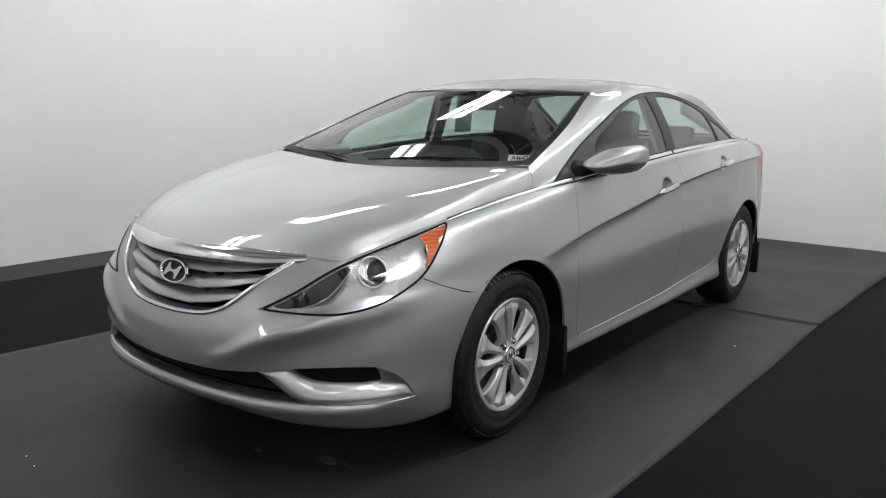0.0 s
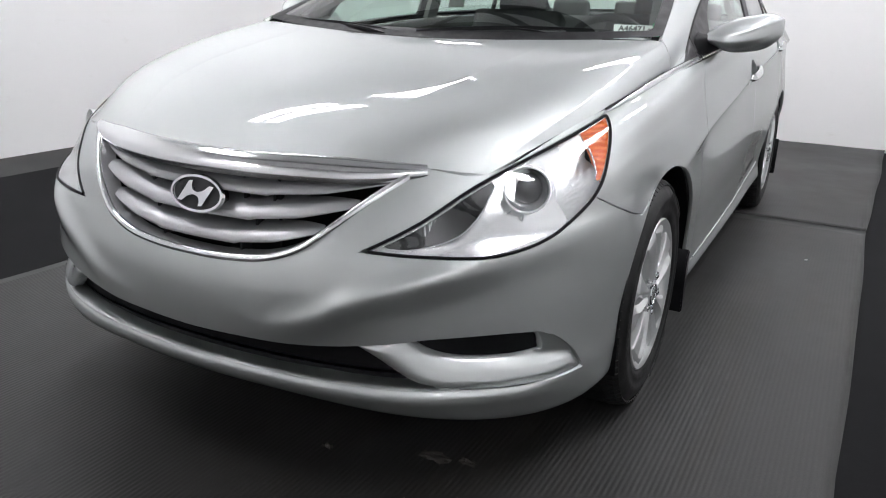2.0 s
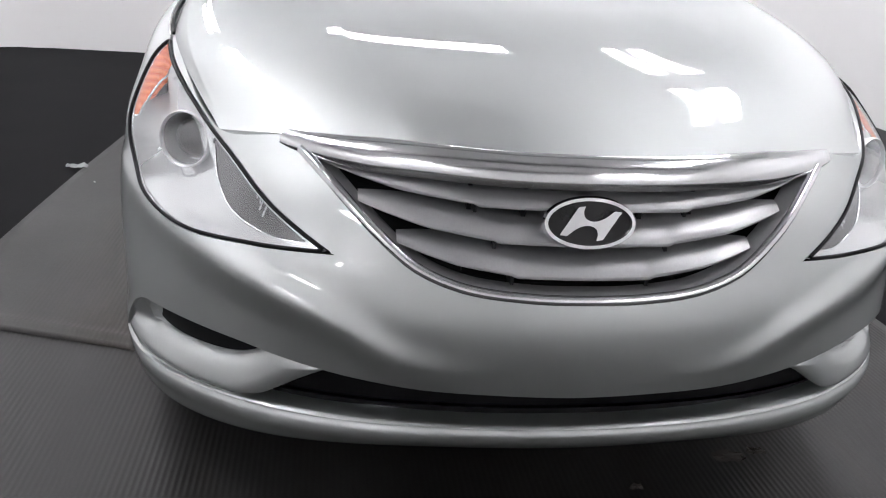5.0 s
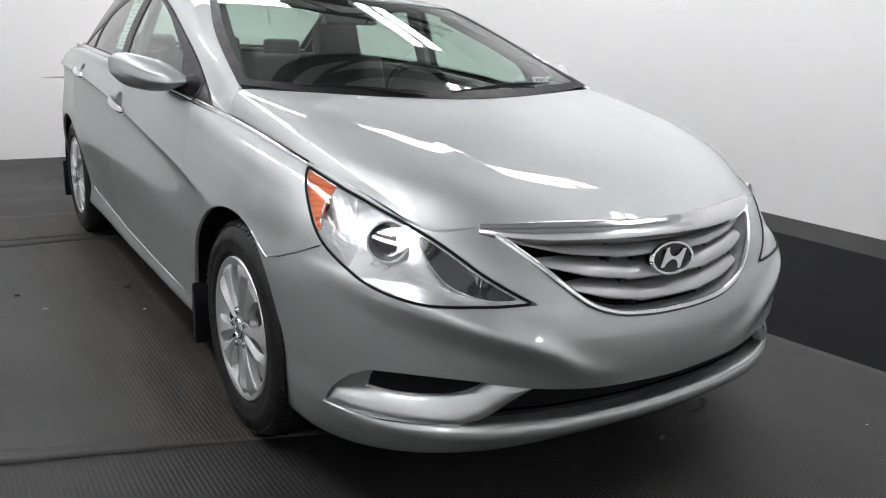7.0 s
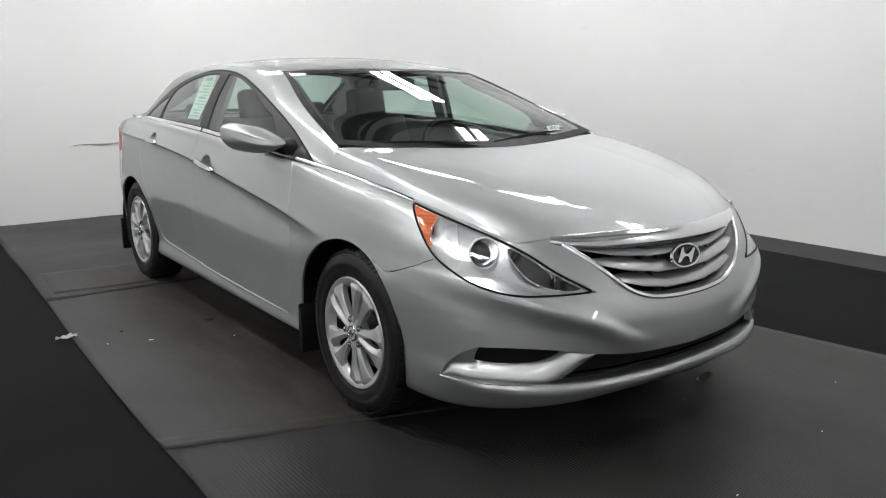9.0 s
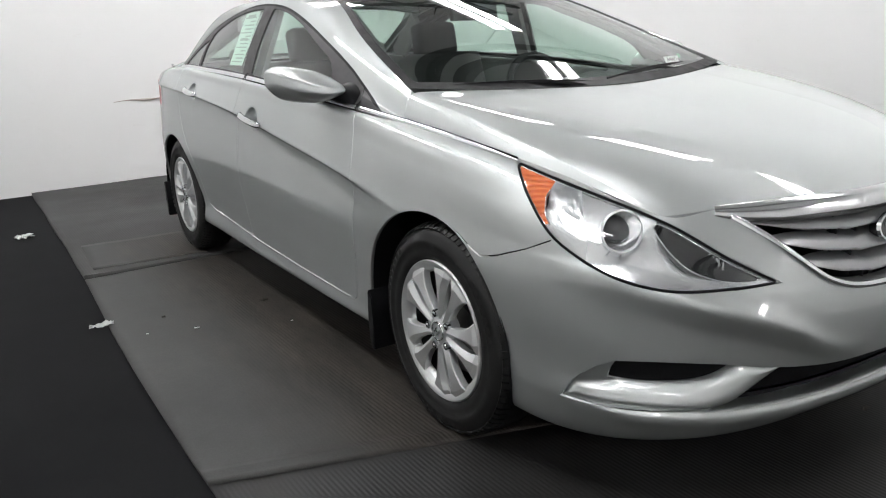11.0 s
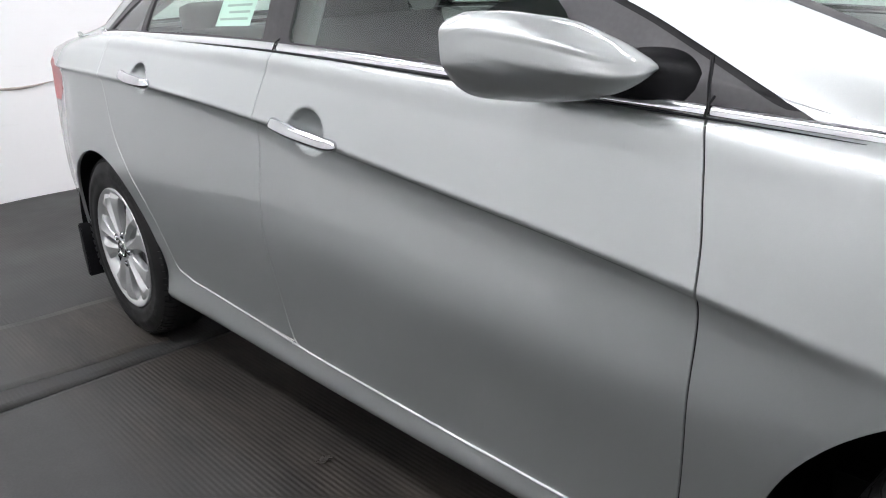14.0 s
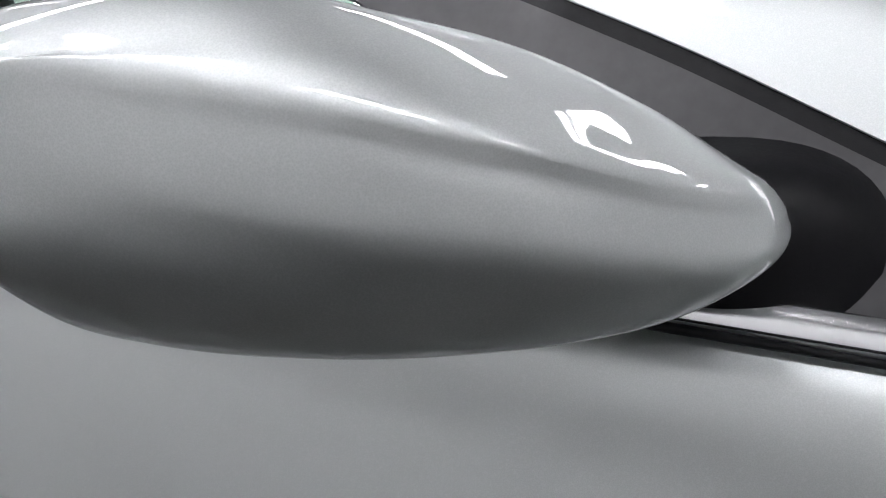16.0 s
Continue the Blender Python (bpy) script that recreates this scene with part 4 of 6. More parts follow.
# edge of the windscreen, then of the roof, from front to back
ROOF_LINE = [(.766, .288, 1.036), (.725, .58, 1.142), (.670, .85, 1.245), (.598, 1.15, 1.352), (.594, 1.4, 1.390), (.586, 1.65, 1.404), (.580, 1.9, 1.400), (.576, 2.2, 1.368), (.578, 2.443, 1.320), (.600, 2.65, 1.252), (.635, 2.85, 1.172), (.657, 2.96, 1.130), (.690, 3.1, 1.085)]
DOOR_TOP = [(.803, .281, .956), (.788, .58, 1.050), (.765, .85, 1.163), (.728, 1.15, 1.276), (.704, 1.4, 1.342), (.692, 1.65, 1.366), (.688, 1.9, 1.361), (.692, 2.2, 1.324), (.704, 2.443, 1.273), (.733, 2.65, 1.192), (.785, 2.83, 1.085), (.781, 2.96, 1.077), (.777, 3.12, 1.070)]


def waist(y):
    B = belt_curve(-0.2, 3.0, 60)
    return np.interp(y, B[:, 1], B[:, 2])


def side_grid(nu=160, nv=50):
    D, W = np.array(DOOR_TOP), np.array(ROOF_LINE)
    B = np.stack([belt_curve(y, y + 1e-6, 2)[0] for y in D[:, 1]])
    M = (B + D) / 2
    bulge = np.clip((D[:, 2] - B[:, 2]) / 0.3, 0, 1)
    M[:, 0] += 0.012 * bulge
    E = D * 0.45 + W * 0.55
    lift = np.clip((D[:, 2] - B[:, 2]) / 0.2, 0.3, 1)
    rear = np.interp(D[:, 1], [1.9, 2.3, 2.75, 3.0], [0, .034, .034, 0])
    E[:, 0] += 0.020 * lift + rear
    E[:, 2] += 0.4 * rear
    E[:, 2] += 0.010 * lift
    G = np.stack([B, M, D, E, W])                  # 5 x columns
    U = chord(G, 0.9)
    Mu = natural(U, np.linspace(0, U[-1], nu))
    V = np.array([0, 0.32, 0.64, 0.82, 1.0])
    Mv = hermite(V, np.linspace(0, 1, nv))
    return np.einsum("ui,ric,vr->uvc", Mu, G, Mv)


# side windows seen from the side
GLASS_F = loop([(.75, 1.008), (.75, 1.008), (.83, 1.118), (.97, 1.180), (1.15, 1.253), (1.35, 1.312), (1.50, 1.337), (1.545, 1.338), (1.545, 1.338), (1.575, 1.18), (1.588, 1.058), (1.588, 1.058), (1.2, 1.036), (.9, 1.012)], 8)
GLASS_R = loop([(1.655, 1.343), (1.655, 1.343), (1.85, 1.342), (2.1, 1.318), (2.30, 1.277), (2.395, 1.246), (2.395, 1.246), (2.43, 1.16), (2.455, 1.082), (2.455, 1.082), (2.1, 1.078), (1.70, 1.064), (1.70, 1.064), (1.69, 1.18)], 8)
GLASS_Q = loop([(2.425, 1.222), (2.425, 1.222), (2.55, 1.188), (2.66, 1.145), (2.77, 1.090), (2.77, 1.090), (2.62, 1.087), (2.49, 1.084), (2.49, 1.084), (2.465, 1.15)], 8)
SURROUND = loop([(.395, .950), (.395, .950), (.40, .964), (.49, 1.008), (.58, 1.053), (.68, 1.102), (.85, 1.172), (1.15, 1.276), (1.4, 1.340), (1.65, 1.365), (1.9, 1.360), (2.2, 1.323), (2.443, 1.271), (2.65, 1.189), (2.825, 1.083), (2.825, 1.083), (2.6, 1.070), (2.3, 1.062), (1.6, 1.036), (1.0, .996), (.55, .960)], 8)


def build_upper(car):
    rows = [np.array(r) for r in (HOOD_EDGE, HOOD_SHOULDER, HOOD_RIDGE, HOOD_MID, HOOD_CENTRE)]
    G = np.stack(rows)
    s = np.array([-1, 1, 1])
    full = np.concatenate([G, G[[3, 2, 1]] * s])
    NU, NV = 130, 210
    U, V = chord(full.transpose(0, 1, 2), 0.8), chord(full.transpose(1, 0, 2), 0.8)
    g = np.einsum("ui,ric,vr->uvc", natural(U, np.linspace(0, U[-1], NU)), full, natural(V, np.linspace(0, V[4], NV)))
    # two creases: a soft one inside, a sharp one near the edge
    hood = Sheet.grid(g)
    if hood.N[:, 2].mean() < 0:
        hood = hood.flipped()
    uu, vv = np.linspace(0, 1, NU)[:, None], np.linspace(0, V[4], NV)[None, :]
    d1 = np.interp(uu, [0, .12, .3, .45, .7, 1], [.61, .57, .535, .52, .53, .55]) - vv
    d2 = np.interp(uu, [0, .2, .45, .7, 1], [.02, .06, .095, .112, .14]) - vv
    soft = np.interp(uu, [0, .75, 1], [1, 1, .3])
    lift = -0.036 * soft * np.clip(d1, 0, 1) * np.exp(-np.clip(d1, 0, 1) / 0.10) + 0.0014 * np.exp(-np.abs(d2) / 0.018) * np.clip(uu * 6, 0, 1)
    hood = Sheet.grid((hood.V + hood.N * lift.reshape(-1, 1)).reshape(NU, NV, 3))
    if hood.N[:, 2].mean() < 0:
        hood = hood.flipped()
    hood.plus(hood.mirrored()).build("bonnet", PAINT, car, "silver painted bonnet with two raised ridges", flange=0.02)
    # sides of the cabin
    side = Sheet.grid(side_grid())
    if side.N[:, 0].mean() < 0:
        side = side.flipped()
    f = inside(yz(side), SURROUND)
    pillar, frame_sheet = side.keep(-f - 0.0), side.keep(f)
    seal_line = lambda sh: np.maximum(-0.009 - inside(yz(sh), SURROUND), waist(sh.V[:, 1]) + 0.012 - sh.V[:, 2])
    seal = frame_sheet.keep(seal_line(frame_sheet))
    frame_sheet = frame_sheet.keep(-seal_line(frame_sheet))
    panes = {}
    for nm, out in (("front_window", GLASS_F), ("rear_window", GLASS_R), ("quarter_window", GLASS_Q)):
        g2 = inside(yz(frame_sheet), out)
        panes[nm] = frame_sheet.keep(g2).offset(0.004)
        frame_sheet = frame_sheet.keep(-g2)
    ahead = lambda sh: sh.V[:, 1] - np.interp(sh.V[:, 2], [.95, 1.06], [.540, .568])
    corner_trim, frame_sheet = frame_sheet.keep(ahead(frame_sheet) + 0.0028), frame_sheet.keep(0.0028 - ahead(frame_sheet))
    W = np.array(ROOF_LINE)
    k = W[:, 1]
    edge = lambda a, b, n: natural(k, np.linspace(a, b, n)) @ W
    # windscreen
    c0 = np.array([(0, .135, 1.012), (.36, .18, 1.020), (.60, .245, 1.026), (.756, .315, 1.042)])
    bottom = curve(c0, 40)
    bottom = np.stack([np.interp(np.linspace(0, 1, 40), np.linspace(0, 1, 40), bottom[:, i]) for i in range(3)], 1)
    top = curve([(0, 1.075, 1.370), (.25, 1.085, 1.368), (.45, 1.11, 1.362), (.598, 1.15, 1.352)], 40)
    midc = curve([(0, .135, 1.012), (0, .45, 1.155), (0, .78, 1.278), (0, 1.075, 1.370)], 40)
    # the pane bends evenly from the middle to each edge
    rim_line = edge(.315, 1.15, 50)
    mid_line = np.stack([np.interp(np.linspace(0, 1, 50), np.linspace(0, 1, 40), midc[:, i]) for i in range(3)], 1)
    a = np.linspace(0, 1, 50)[:, None, None]
    bend = np.concatenate([a, a ** 2, a ** 2.2], axis=2)
    screen = Sheet.grid(mid_line[None] + (rim_line - mid_line)[None] * bend)
    if screen.N[:, 2].mean() < 0:
        screen = screen.flipped()
    screen = screen.offset(0.004)
    roof_mid = curve([(0, 1.075, 1.370), (0, 1.35, 1.419), (0, 1.7, 1.442), (0, 2.05, 1.428), (0, 2.38, 1.372)], 60)
    roof_back = curve([(0, 2.38, 1.372), (.25, 2.385, 1.366), (.45, 2.40, 1.350), (.577, 2.41, 1.328)], 40)
    roof = Sheet.grid(coons(top, edge(1.15, 2.41, 60), roof_back, roof_mid, 50, 60))
    if roof.N[:, 2].mean() < 0:
        roof = roof.flipped()
    deck_front = curve([(0, 3.20, 1.085), (.3, 3.18, 1.087), (.55, 3.13, 1.086), (.69, 3.10, 1.085)], 30)
    back_mid = curve([(0, 2.38, 1.372), (0, 2.8, 1.245), (0, 3.2, 1.085)], 40)
    back = Sheet.grid(coons(roof_back, edge(2.41, 3.10, 40), deck_front, back_mid, 40, 40))
    if back.N[:, 2].mean() < 0:
        back = back.flipped()
    tail_edge = GRID[:, -1]
    tail_edge = tail_edge[(tail_edge[:, 1] > 3.12)]
    rear_edge = tail_edge[tail_edge[:, 1] > 3.6][::1]
    rear_edge = rear_edge[np.argsort(rear_edge[:, 0])]
    side_edge = tail_edge[tail_edge[:, 1] <= 3.6]
    side_edge = side_edge[np.argsort(side_edge[:, 1])]
    side_edge = np.concatenate([[deck_front[-1]], side_edge, [rear_edge[-1]]])
    deck_mid = curve([(0, 3.20, 1.085), (0, 3.5, 1.072), rear_edge[0]], 30)
    deck = Sheet.grid(coons(deck_front, side_edge, rear_edge, deck_mid, 40, 30))
    if deck.N[:, 2].mean() < 0:
        deck = deck.flipped()
    roof.plus(roof.mirrored()).build("roof", PAINT, car, "silver painted roof panel")
    deck.plus(deck.mirrored()).build("boot_lid", PAINT, car, "silver painted boot lid")
    ws = screen.plus(screen.mirrored()).build("windscreen", SCREEN, car, "clear green-tinted windscreen with a black border", flange=0)
    rw = back.plus(back.mirrored()).build("rear_screen", PANE, car, "green-tinted rear window", flange=0)
    ws.visible_shadow = rw.visible_shadow = False
    # dark ceramic borders
    for sh, w, host in ((screen, 0.035, ws), (back, 0.05, rw)):
        n = 50 if sh is screen else 40
        uv = np.stack(np.meshgrid(np.linspace(0, 1, n), np.linspace(0, 1, n), indexing="ij"), -1).reshape(-1, 2)
        d = np.minimum(np.minimum((1 - uv[:, 0]) * 0.70 - w, uv[:, 1] * 0.95 - w * 1.6), (1 - uv[:, 1]) * 0.95 - w * 1.2)
        b = Sheet(sh.V, sh.N, sh.F).keep(d).offset(-0.0015)
        b.plus(b.mirrored()).build("border", BLACK, host, "black ceramic border", flange=0)
    for s in (1, -1):
        flip = (lambda sh: sh) if s > 0 else (lambda sh: sh.mirrored())
        flip(pillar).build("pillar", PAINT, car, "silver painted windscreen pillar and roof rail", flange=0.015)
        flip(seal.offset(0.002)).build("seal", BLACK, car, "black rubber seal along the door frame", flange=0.004)
        # black strip added behind the corner trim joint, so the gap stays dark
        J = np.array([side.V[np.argmin((side.V[:, 1] - y) ** 2 + (side.V[:, 2] - z) ** 2)] for y, z in zip(np.linspace(.5476, .5645, 10), np.linspace(.98, 1.042, 10))])
        J[:, 1] = np.linspace(.5476, .5645, 10)
        J = (J[0] + (J[-1] - J[0]) * np.linspace(0, 1, 10)[:, None] - np.array([.0045, 0, 0])) * np.array([s, 1, 1])
        sweep_part("corner_gap_strip", J, ring(.0034, 8), BLACK, car, "black strip darkening the joint between corner trim and door", normals=np.tile((s, 0, 0), (10, 1)))
        flip(corner_trim).build("corner_trim", FRAME_GREY, car, "dark grey corner trim ahead of the door", flange=0.012)
        flip(frame_sheet).build("window_frame", FRAME_GREY, car, "dark grey window frame and pillar trim", flange=0.012)
        for nm, p in panes.items():
            ob = flip(p).build(nm, PANE, car, "green-tinted side window", flange=0)
            ob.visible_shadow = False


car = thing("car", "silver four-door saloon car parked on a rubber mat", "car")
LAMP_SHEET, DOORS = build_body(car)
build_upper(car)

# ------------------------------------------------------------------ front end
NOSE = BODY.V[(BODY.V[:, 1] < -0.3)]


def nose_y(x, z):
    """How far forward the nose is at a place of the front view."""
    d = (NOSE[:, 0] - abs(x)) ** 2 + (NOSE[:, 2] - z) ** 2
    i = np.argsort(d)[:5]
    w = 1 / (d[i] + 1e-6)
    return float((NOSE[i, 1] * w).sum() / w.sum())


def bars(name, quads, thick, material, parent, label="", y=0.0):
    """Flat plates standing in the front view, from corner lists (x, z)."""
    bm = bmesh.new()
    for q in quads:
        a = [bm.verts.new((x, y, z)) for x, z in q]
        b = [bm.verts.new((x, y + thick, z)) for x, z in q]
        bm.faces.new(a)
        bm.faces.new(list(reversed(b)))
        for i in range(len(q)):
            j = (i + 1) % len(q)
            bm.faces.new((a[i], b[i], b[j], a[j]))
    return part(name, bm, material, parent, label, angle=30)


def build_grille(car):
    grille = new("grille")
    grille.parent = car
    # bright surround along the sides and bottom
    line = [(x, z) for x, z in GRILLE if z < 0.765]
    left = sorted([p for p in line if p[0] < 0.002], key=lambda p: -math.atan2(-p[0], .80 - p[1]))
    right = [(-x, z) for x, z in reversed(left)]
    pts = left + right[1:]
    P = np.array([(x, nose_y(x, z) - 0.003, z) for x, z in pts])
    nrm = np.array([(0.35 * x, -1, 0.25) for x, _, _ in P])
    sec = [(-0.009, -0.004), (-0.008, 0.002), (-0.004, 0.005), (0.003, 0.006), (0.008, 0.003), (0.009, -0.004)]
    sweep_part("surround", P, sec, BRIGHT_TRIM, grille, "chrome grille surround", normals=nrm)
    # inner wall and dark backing
    Q = P + np.array([0, 0.045, 0.0])
    Q[:, 0] *= 0.965
    Q[:, 2] += 0.008
    V = np.concatenate([P, Q])
    n = len(P)
    link("inner_wall", V, [(i, i + 1, n + i + 1, n + i) for i in range(n - 1)], GRILLE_GREY, grille, "dark silver inner frame")
    back = [(x * 1.02, nose_y(x, z) + 0.075, z) for x, z in pts]
    V = back + [(x, -0.66, 0.80) for x, _, _ in back]
    link("mesh_backing", V, [(i, i + 1, n + i + 1, n + i) for i in range(n - 1)], BLACK, grille, "black void behind the slats")
    # three slats with a level middle and, past a kink, rising ends
    for zc, xk, xe, ze in ((.697, .190, .447, .738), (.640, .155, .388, .686), (.584, .122, .322, .627)):
        xs = np.concatenate([np.linspace(0, xk - .006, 9), [xk, xk + .006], np.linspace(xk + .03, xe, 16)])
        zs = np.interp(xs, [0, xk - .006, xk, xk + .006, (xk + xe) / 2, xe], [zc, zc + .001, zc + .0025, zc + .005, (zc + ze) / 2 - .004, ze])
        xs, zs = np.concatenate([-xs[::-1], xs[1:]]), np.concatenate([zs[::-1], zs[1:]])
        P3 = np.array([(x, nose_y(x, z) + 0.012 + 0.012 * (abs(x) / xe) ** 6, z) for x, z in zip(xs, zs)])
        P3[1:-1, 1] = (P3[:-2, 1] + P3[1:-1, 1] * 2 + P3[2:, 1]) / 4
        sec = [(0.004, -0.004), (-0.003, -0.004), (-0.0055, -0.001), (-0.005, 0.003), (-0.001, 0.009), (0.006, 0.017), (0.017, 0.026), (0.033, 0.034), (0.056, 0.041), (0.058, 0.037), (0.030, 0.018), (0.010, 0.003)]
        m = len(sec)
        bm = bmesh.new()
        rows = []
        for x, y, z in P3:
            far = np.clip((abs(x) - xk) / (xe - xk), 0, 1)
            tall, lean = .96 * (1 - .66 * far ** 2.6), .35 * (abs(x) > xk)
            rows.append([bm.verts.new((x, y + (a * tall / .88 if a > .005 else a), z + b * tall + .008 * far * (1 - far) * (a > .015) * lean)) for a, b in sec])
        for r0, r1 in zip(rows, rows[1:]):
            for j in range(m):
                bm.faces.new((r0[j], r0[(j + 1) % m], r1[(j + 1) % m], r1[j]))
        bm.faces.new(rows[0])
        bm.faces.new(list(reversed(rows[-1])))
        slat = part("slat", bm, GRILLE_GREY, grille, "silver grey grille slat with kinked ends", angle=24)
        # short struts under the kinks
        for x in (-xk, xk):
            y = nose_y(x, zc)
            part("strut", box(bmesh.new(), x - .003, x + .003, y + .026, y + .060, zc - .024, zc + .004), DARK_STEEL, slat, "short dark strut")
    for x in (-.20, -.105, 0, .105, .20):
        y = nose_y(x, .6)
        part("rib", box(bmesh.new(), x - .004, x + .004, y + .062, y + .075, .565, .74), BLACK, grille, "black upright rib")
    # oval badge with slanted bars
    badge = new("badge")
    badge.parent = grille
    badge.matrix_local = pose(0, nose_y(0, .68) - 0.002, .680, -13) @ Matrix.Scale(0.96, 4)
    oval = [(0.080 * math.cos(a), 0.0425 * math.sin(a)) for a in np.linspace(0, 2 * math.pi, 48, endpoint=False)]
    bars("badge_ground", [[(x * .93, z * .90) for x, z in oval]], 0.03, GLOSS_BLACK, badge, "black badge ground", y=0.0)
    sweep_part("badge_ring", [(x, -0.001, z) for x, z in oval], [(-.006, -.004), (-.003, .004), (.003, .004), (.006, -.004)], CHROME, badge, "chrome oval ring", normals=[(0, -1, 0)] * 48, closed=True)
    # slanted letter-like mark, the same when turned half round
    half = [(-38, 46), (-38, 46), (-18, 49), (-18, 49), (-22, 32), (-15, 14), (8, 6), (38, 14), (68, 36), (68, 36), (90, 34), (90, 34), (64, -6)]
    mark = loop([(x * k * .00062, z * k * .00062) for k in (1, -1) for x, z in half], 6)
    bars("badge_mark", [list(map(tuple, mark))], 0.008, CHROME, badge, "slanted chrome mark", y=-.007)


def build_chrome_bar(car):
    pts = [(.520, -.702, .775), (.47, -.730, .772), (.39, -.764, .769), (.27, -.806, .769), (.14, -.834, .767), (0, -.844, .767)]
    P = curve(pts, 40)
    P = np.concatenate([P * [-1, 1, 1], P[::-1][1:]])
    t = np.abs(P[:, 0]) / 0.52
    taper = 0.42 + 0.58 * np.clip((1 - t) * 3.2, 0, 1) ** 0.7
    nrm = np.array([(0.55 * p[0], -1.0, 0.6) for p in P])
    sec = [(-.030, -.016), (-.029, -.004), (-.025, .001), (-.010, .006), (.010, .006), (.026, .001), (.033, -.006)]
    P = P + np.array([0, -.004, -.002])
    sweep_part("bonnet_trim", P, sec, BRIGHT_TRIM, car, "chrome strip along the bonnet's front edge", normals=nrm, taper=taper, angle=60)


def sheet_edge(sheet):
    """The longest closed rim of a sheet, in order and thinned a little."""
    follow = dict(sheet.rim())
    best = []
    while follow:
        a = next(iter(follow))
        line = []
        while a in follow:
            line.append(a)
            a = follow.pop(a)
        if len(line) > len(best):
            best = line
    P = sheet.V[best]
    P = (P + np.roll(P, 1, 0) + np.roll(P, -1, 0)) / 3
    return P[::2]


def build_lamp(car, sheet, s):
    """A wrap-round headlamp: bucket, clear cover, projector, dark inner part and amber corner."""
    lamp = new("headlamp")
    lamp.parent = car
    tagged(lamp, label="clear wrap-round headlamp with projector and amber corner")
    flip = (lambda sh: sh) if s > 0 else (lambda sh: sh.mirrored())
    f = inside(qz(sheet), HEADLAMP)
    cover = sheet.offset(0.001)
    ob = flip(cover).build("cover", COVER, lamp, "clear plastic cover", flange=0.0)
    ob.visible_shadow = False
    # thin bright rim inside the cover
    rim = sheet.keep(-0.006 - f).offset(0.004)
    flip(rim).build("rim", LAMP_SILVER, lamp, "silver rim", flange=0.02)
    depth = np.clip((-f - 0.006) * 1.3, 0.006, 0.060)
    bucket = Sheet(sheet.V - sheet.N * depth[:, None], sheet.N, sheet.F)
    q, z = (sheet.V[:, 0] + sheet.V[:, 1]) / math.sqrt(2), sheet.V[:, 2]
    outer = loop(diag([(.66, -.35, .95), (.70, -.375, .868), (.727, -.385, .846), (.760, -.372, .822), (.782, -.383, .793), (.800, -.405, .768), (.81, -.430, .742), (1.0, -.3, .68), (1.1, -.1, .8), (.9, -.1, 1.0)]), 6)
    dark = loop(diag([(.653, -.639, .750), (.630, -.657, .755), (.576, -.717, .716), (.518, -.777, .668), (.459, -.822, .630), (.466, -.826, .619), (.526, -.798, .618), (.585, -.762, .634), (.622, -.729, .655), (.643, -.696, .686), (.655, -.667, .720)]), 8)
    qq = np.stack([q, z], 1)
    fa, fd = inside(qq, outer), inside(qq, dark)
    far = 0.178 - q + 0.10 * (z - 0.73)
    fc = np.maximum(fd, f + .009)
    plain_part = np.maximum(-np.minimum(fa, fc), -far)
    facet_part = np.maximum(-np.minimum(fa, fc), far)
    flip(bucket.keep(plain_part)).build("reflector", LAMP_SILVER, lamp, "silver reflector housing", flange=0)
    flip(bucket.keep(facet_part)).build("faceted_reflector", LAMP_FACET, lamp, "faceted bright side reflector", flange=0)
    shallow = Sheet(sheet.V - sheet.N * np.clip((-f - .004) * 1.2, .004, .02)[:, None], sheet.N, sheet.F)
    flip(shallow.keep(np.maximum(fa, f + .006))).build("corner_reflector", AMBER, lamp, "orange corner reflector", flange=0.01)
    deep = Sheet(sheet.V - sheet.N * np.clip((-f) * 1.0, .006, .024)[:, None], sheet.N, sheet.F)
    flip(deep.keep(fc)).build("turn_signal", LAMP_DARK, lamp, "smoked mirror turn signal chamber", flange=0.03)
    # bright bead between the orange corner and the reflector
    bead = sheet_edge(shallow.keep(np.maximum(fa, f + .006)))
    sweep_part("corner_bead", np.array([(s * a, b, d) for a, b, d in bead]), ring(.0024, 8), CHROME, lamp, "bright bead round the orange corner", normals=[(0, -1, 0)] * len(bead), closed=True)
    # upright flutes in the smoked chamber
    for i in range(6):
        line = []
        for h in np.linspace(0, 1, 5):
            want = np.array([(-.222 + .013 * i + .005 * h) / math.sqrt(2), .648 + .0085 * i + .020 * h])
            j = np.argmin(np.hypot(*(qq - want).T))
            line.append((sheet.V[j] - sheet.N[j] * .013) * np.array([s, 1, 1]))
        P = np.array(line)
        P = P[0] + (P[-1] - P[0]) * np.linspace(0, 1, 5)[:, None]
        sweep_part("flute", P, ring(.0020, 6), LAMP_SILVER, lamp, "bright flute", normals=[(0, -1, 0)] * 5)
    # black seal round the cover
    edge = [(s * a, b, d) for a, b, d in sheet_edge(sheet)]
    sweep_part("seal", edge, ring(.0035, 8), BLACK, lamp, "black rubber seal", normals=[(0, -1, 0)] * len(edge), closed=True)
    # bright bead round the dark chamber
    bead = sheet_edge(deep.keep(fc))
    sweep_part("chamber_bead", np.array([(s * a, b, d) for a, b, d in bead]), ring(.0026, 8), CHROME, lamp, "bright bead round the dark chamber", normals=[(0, -1, 0)] * len(bead), closed=True)
    # projector behind a thick bright ring, turned a little outward
    aim = pose(s * .705, -.582, .730, -6, 0, s * 24)
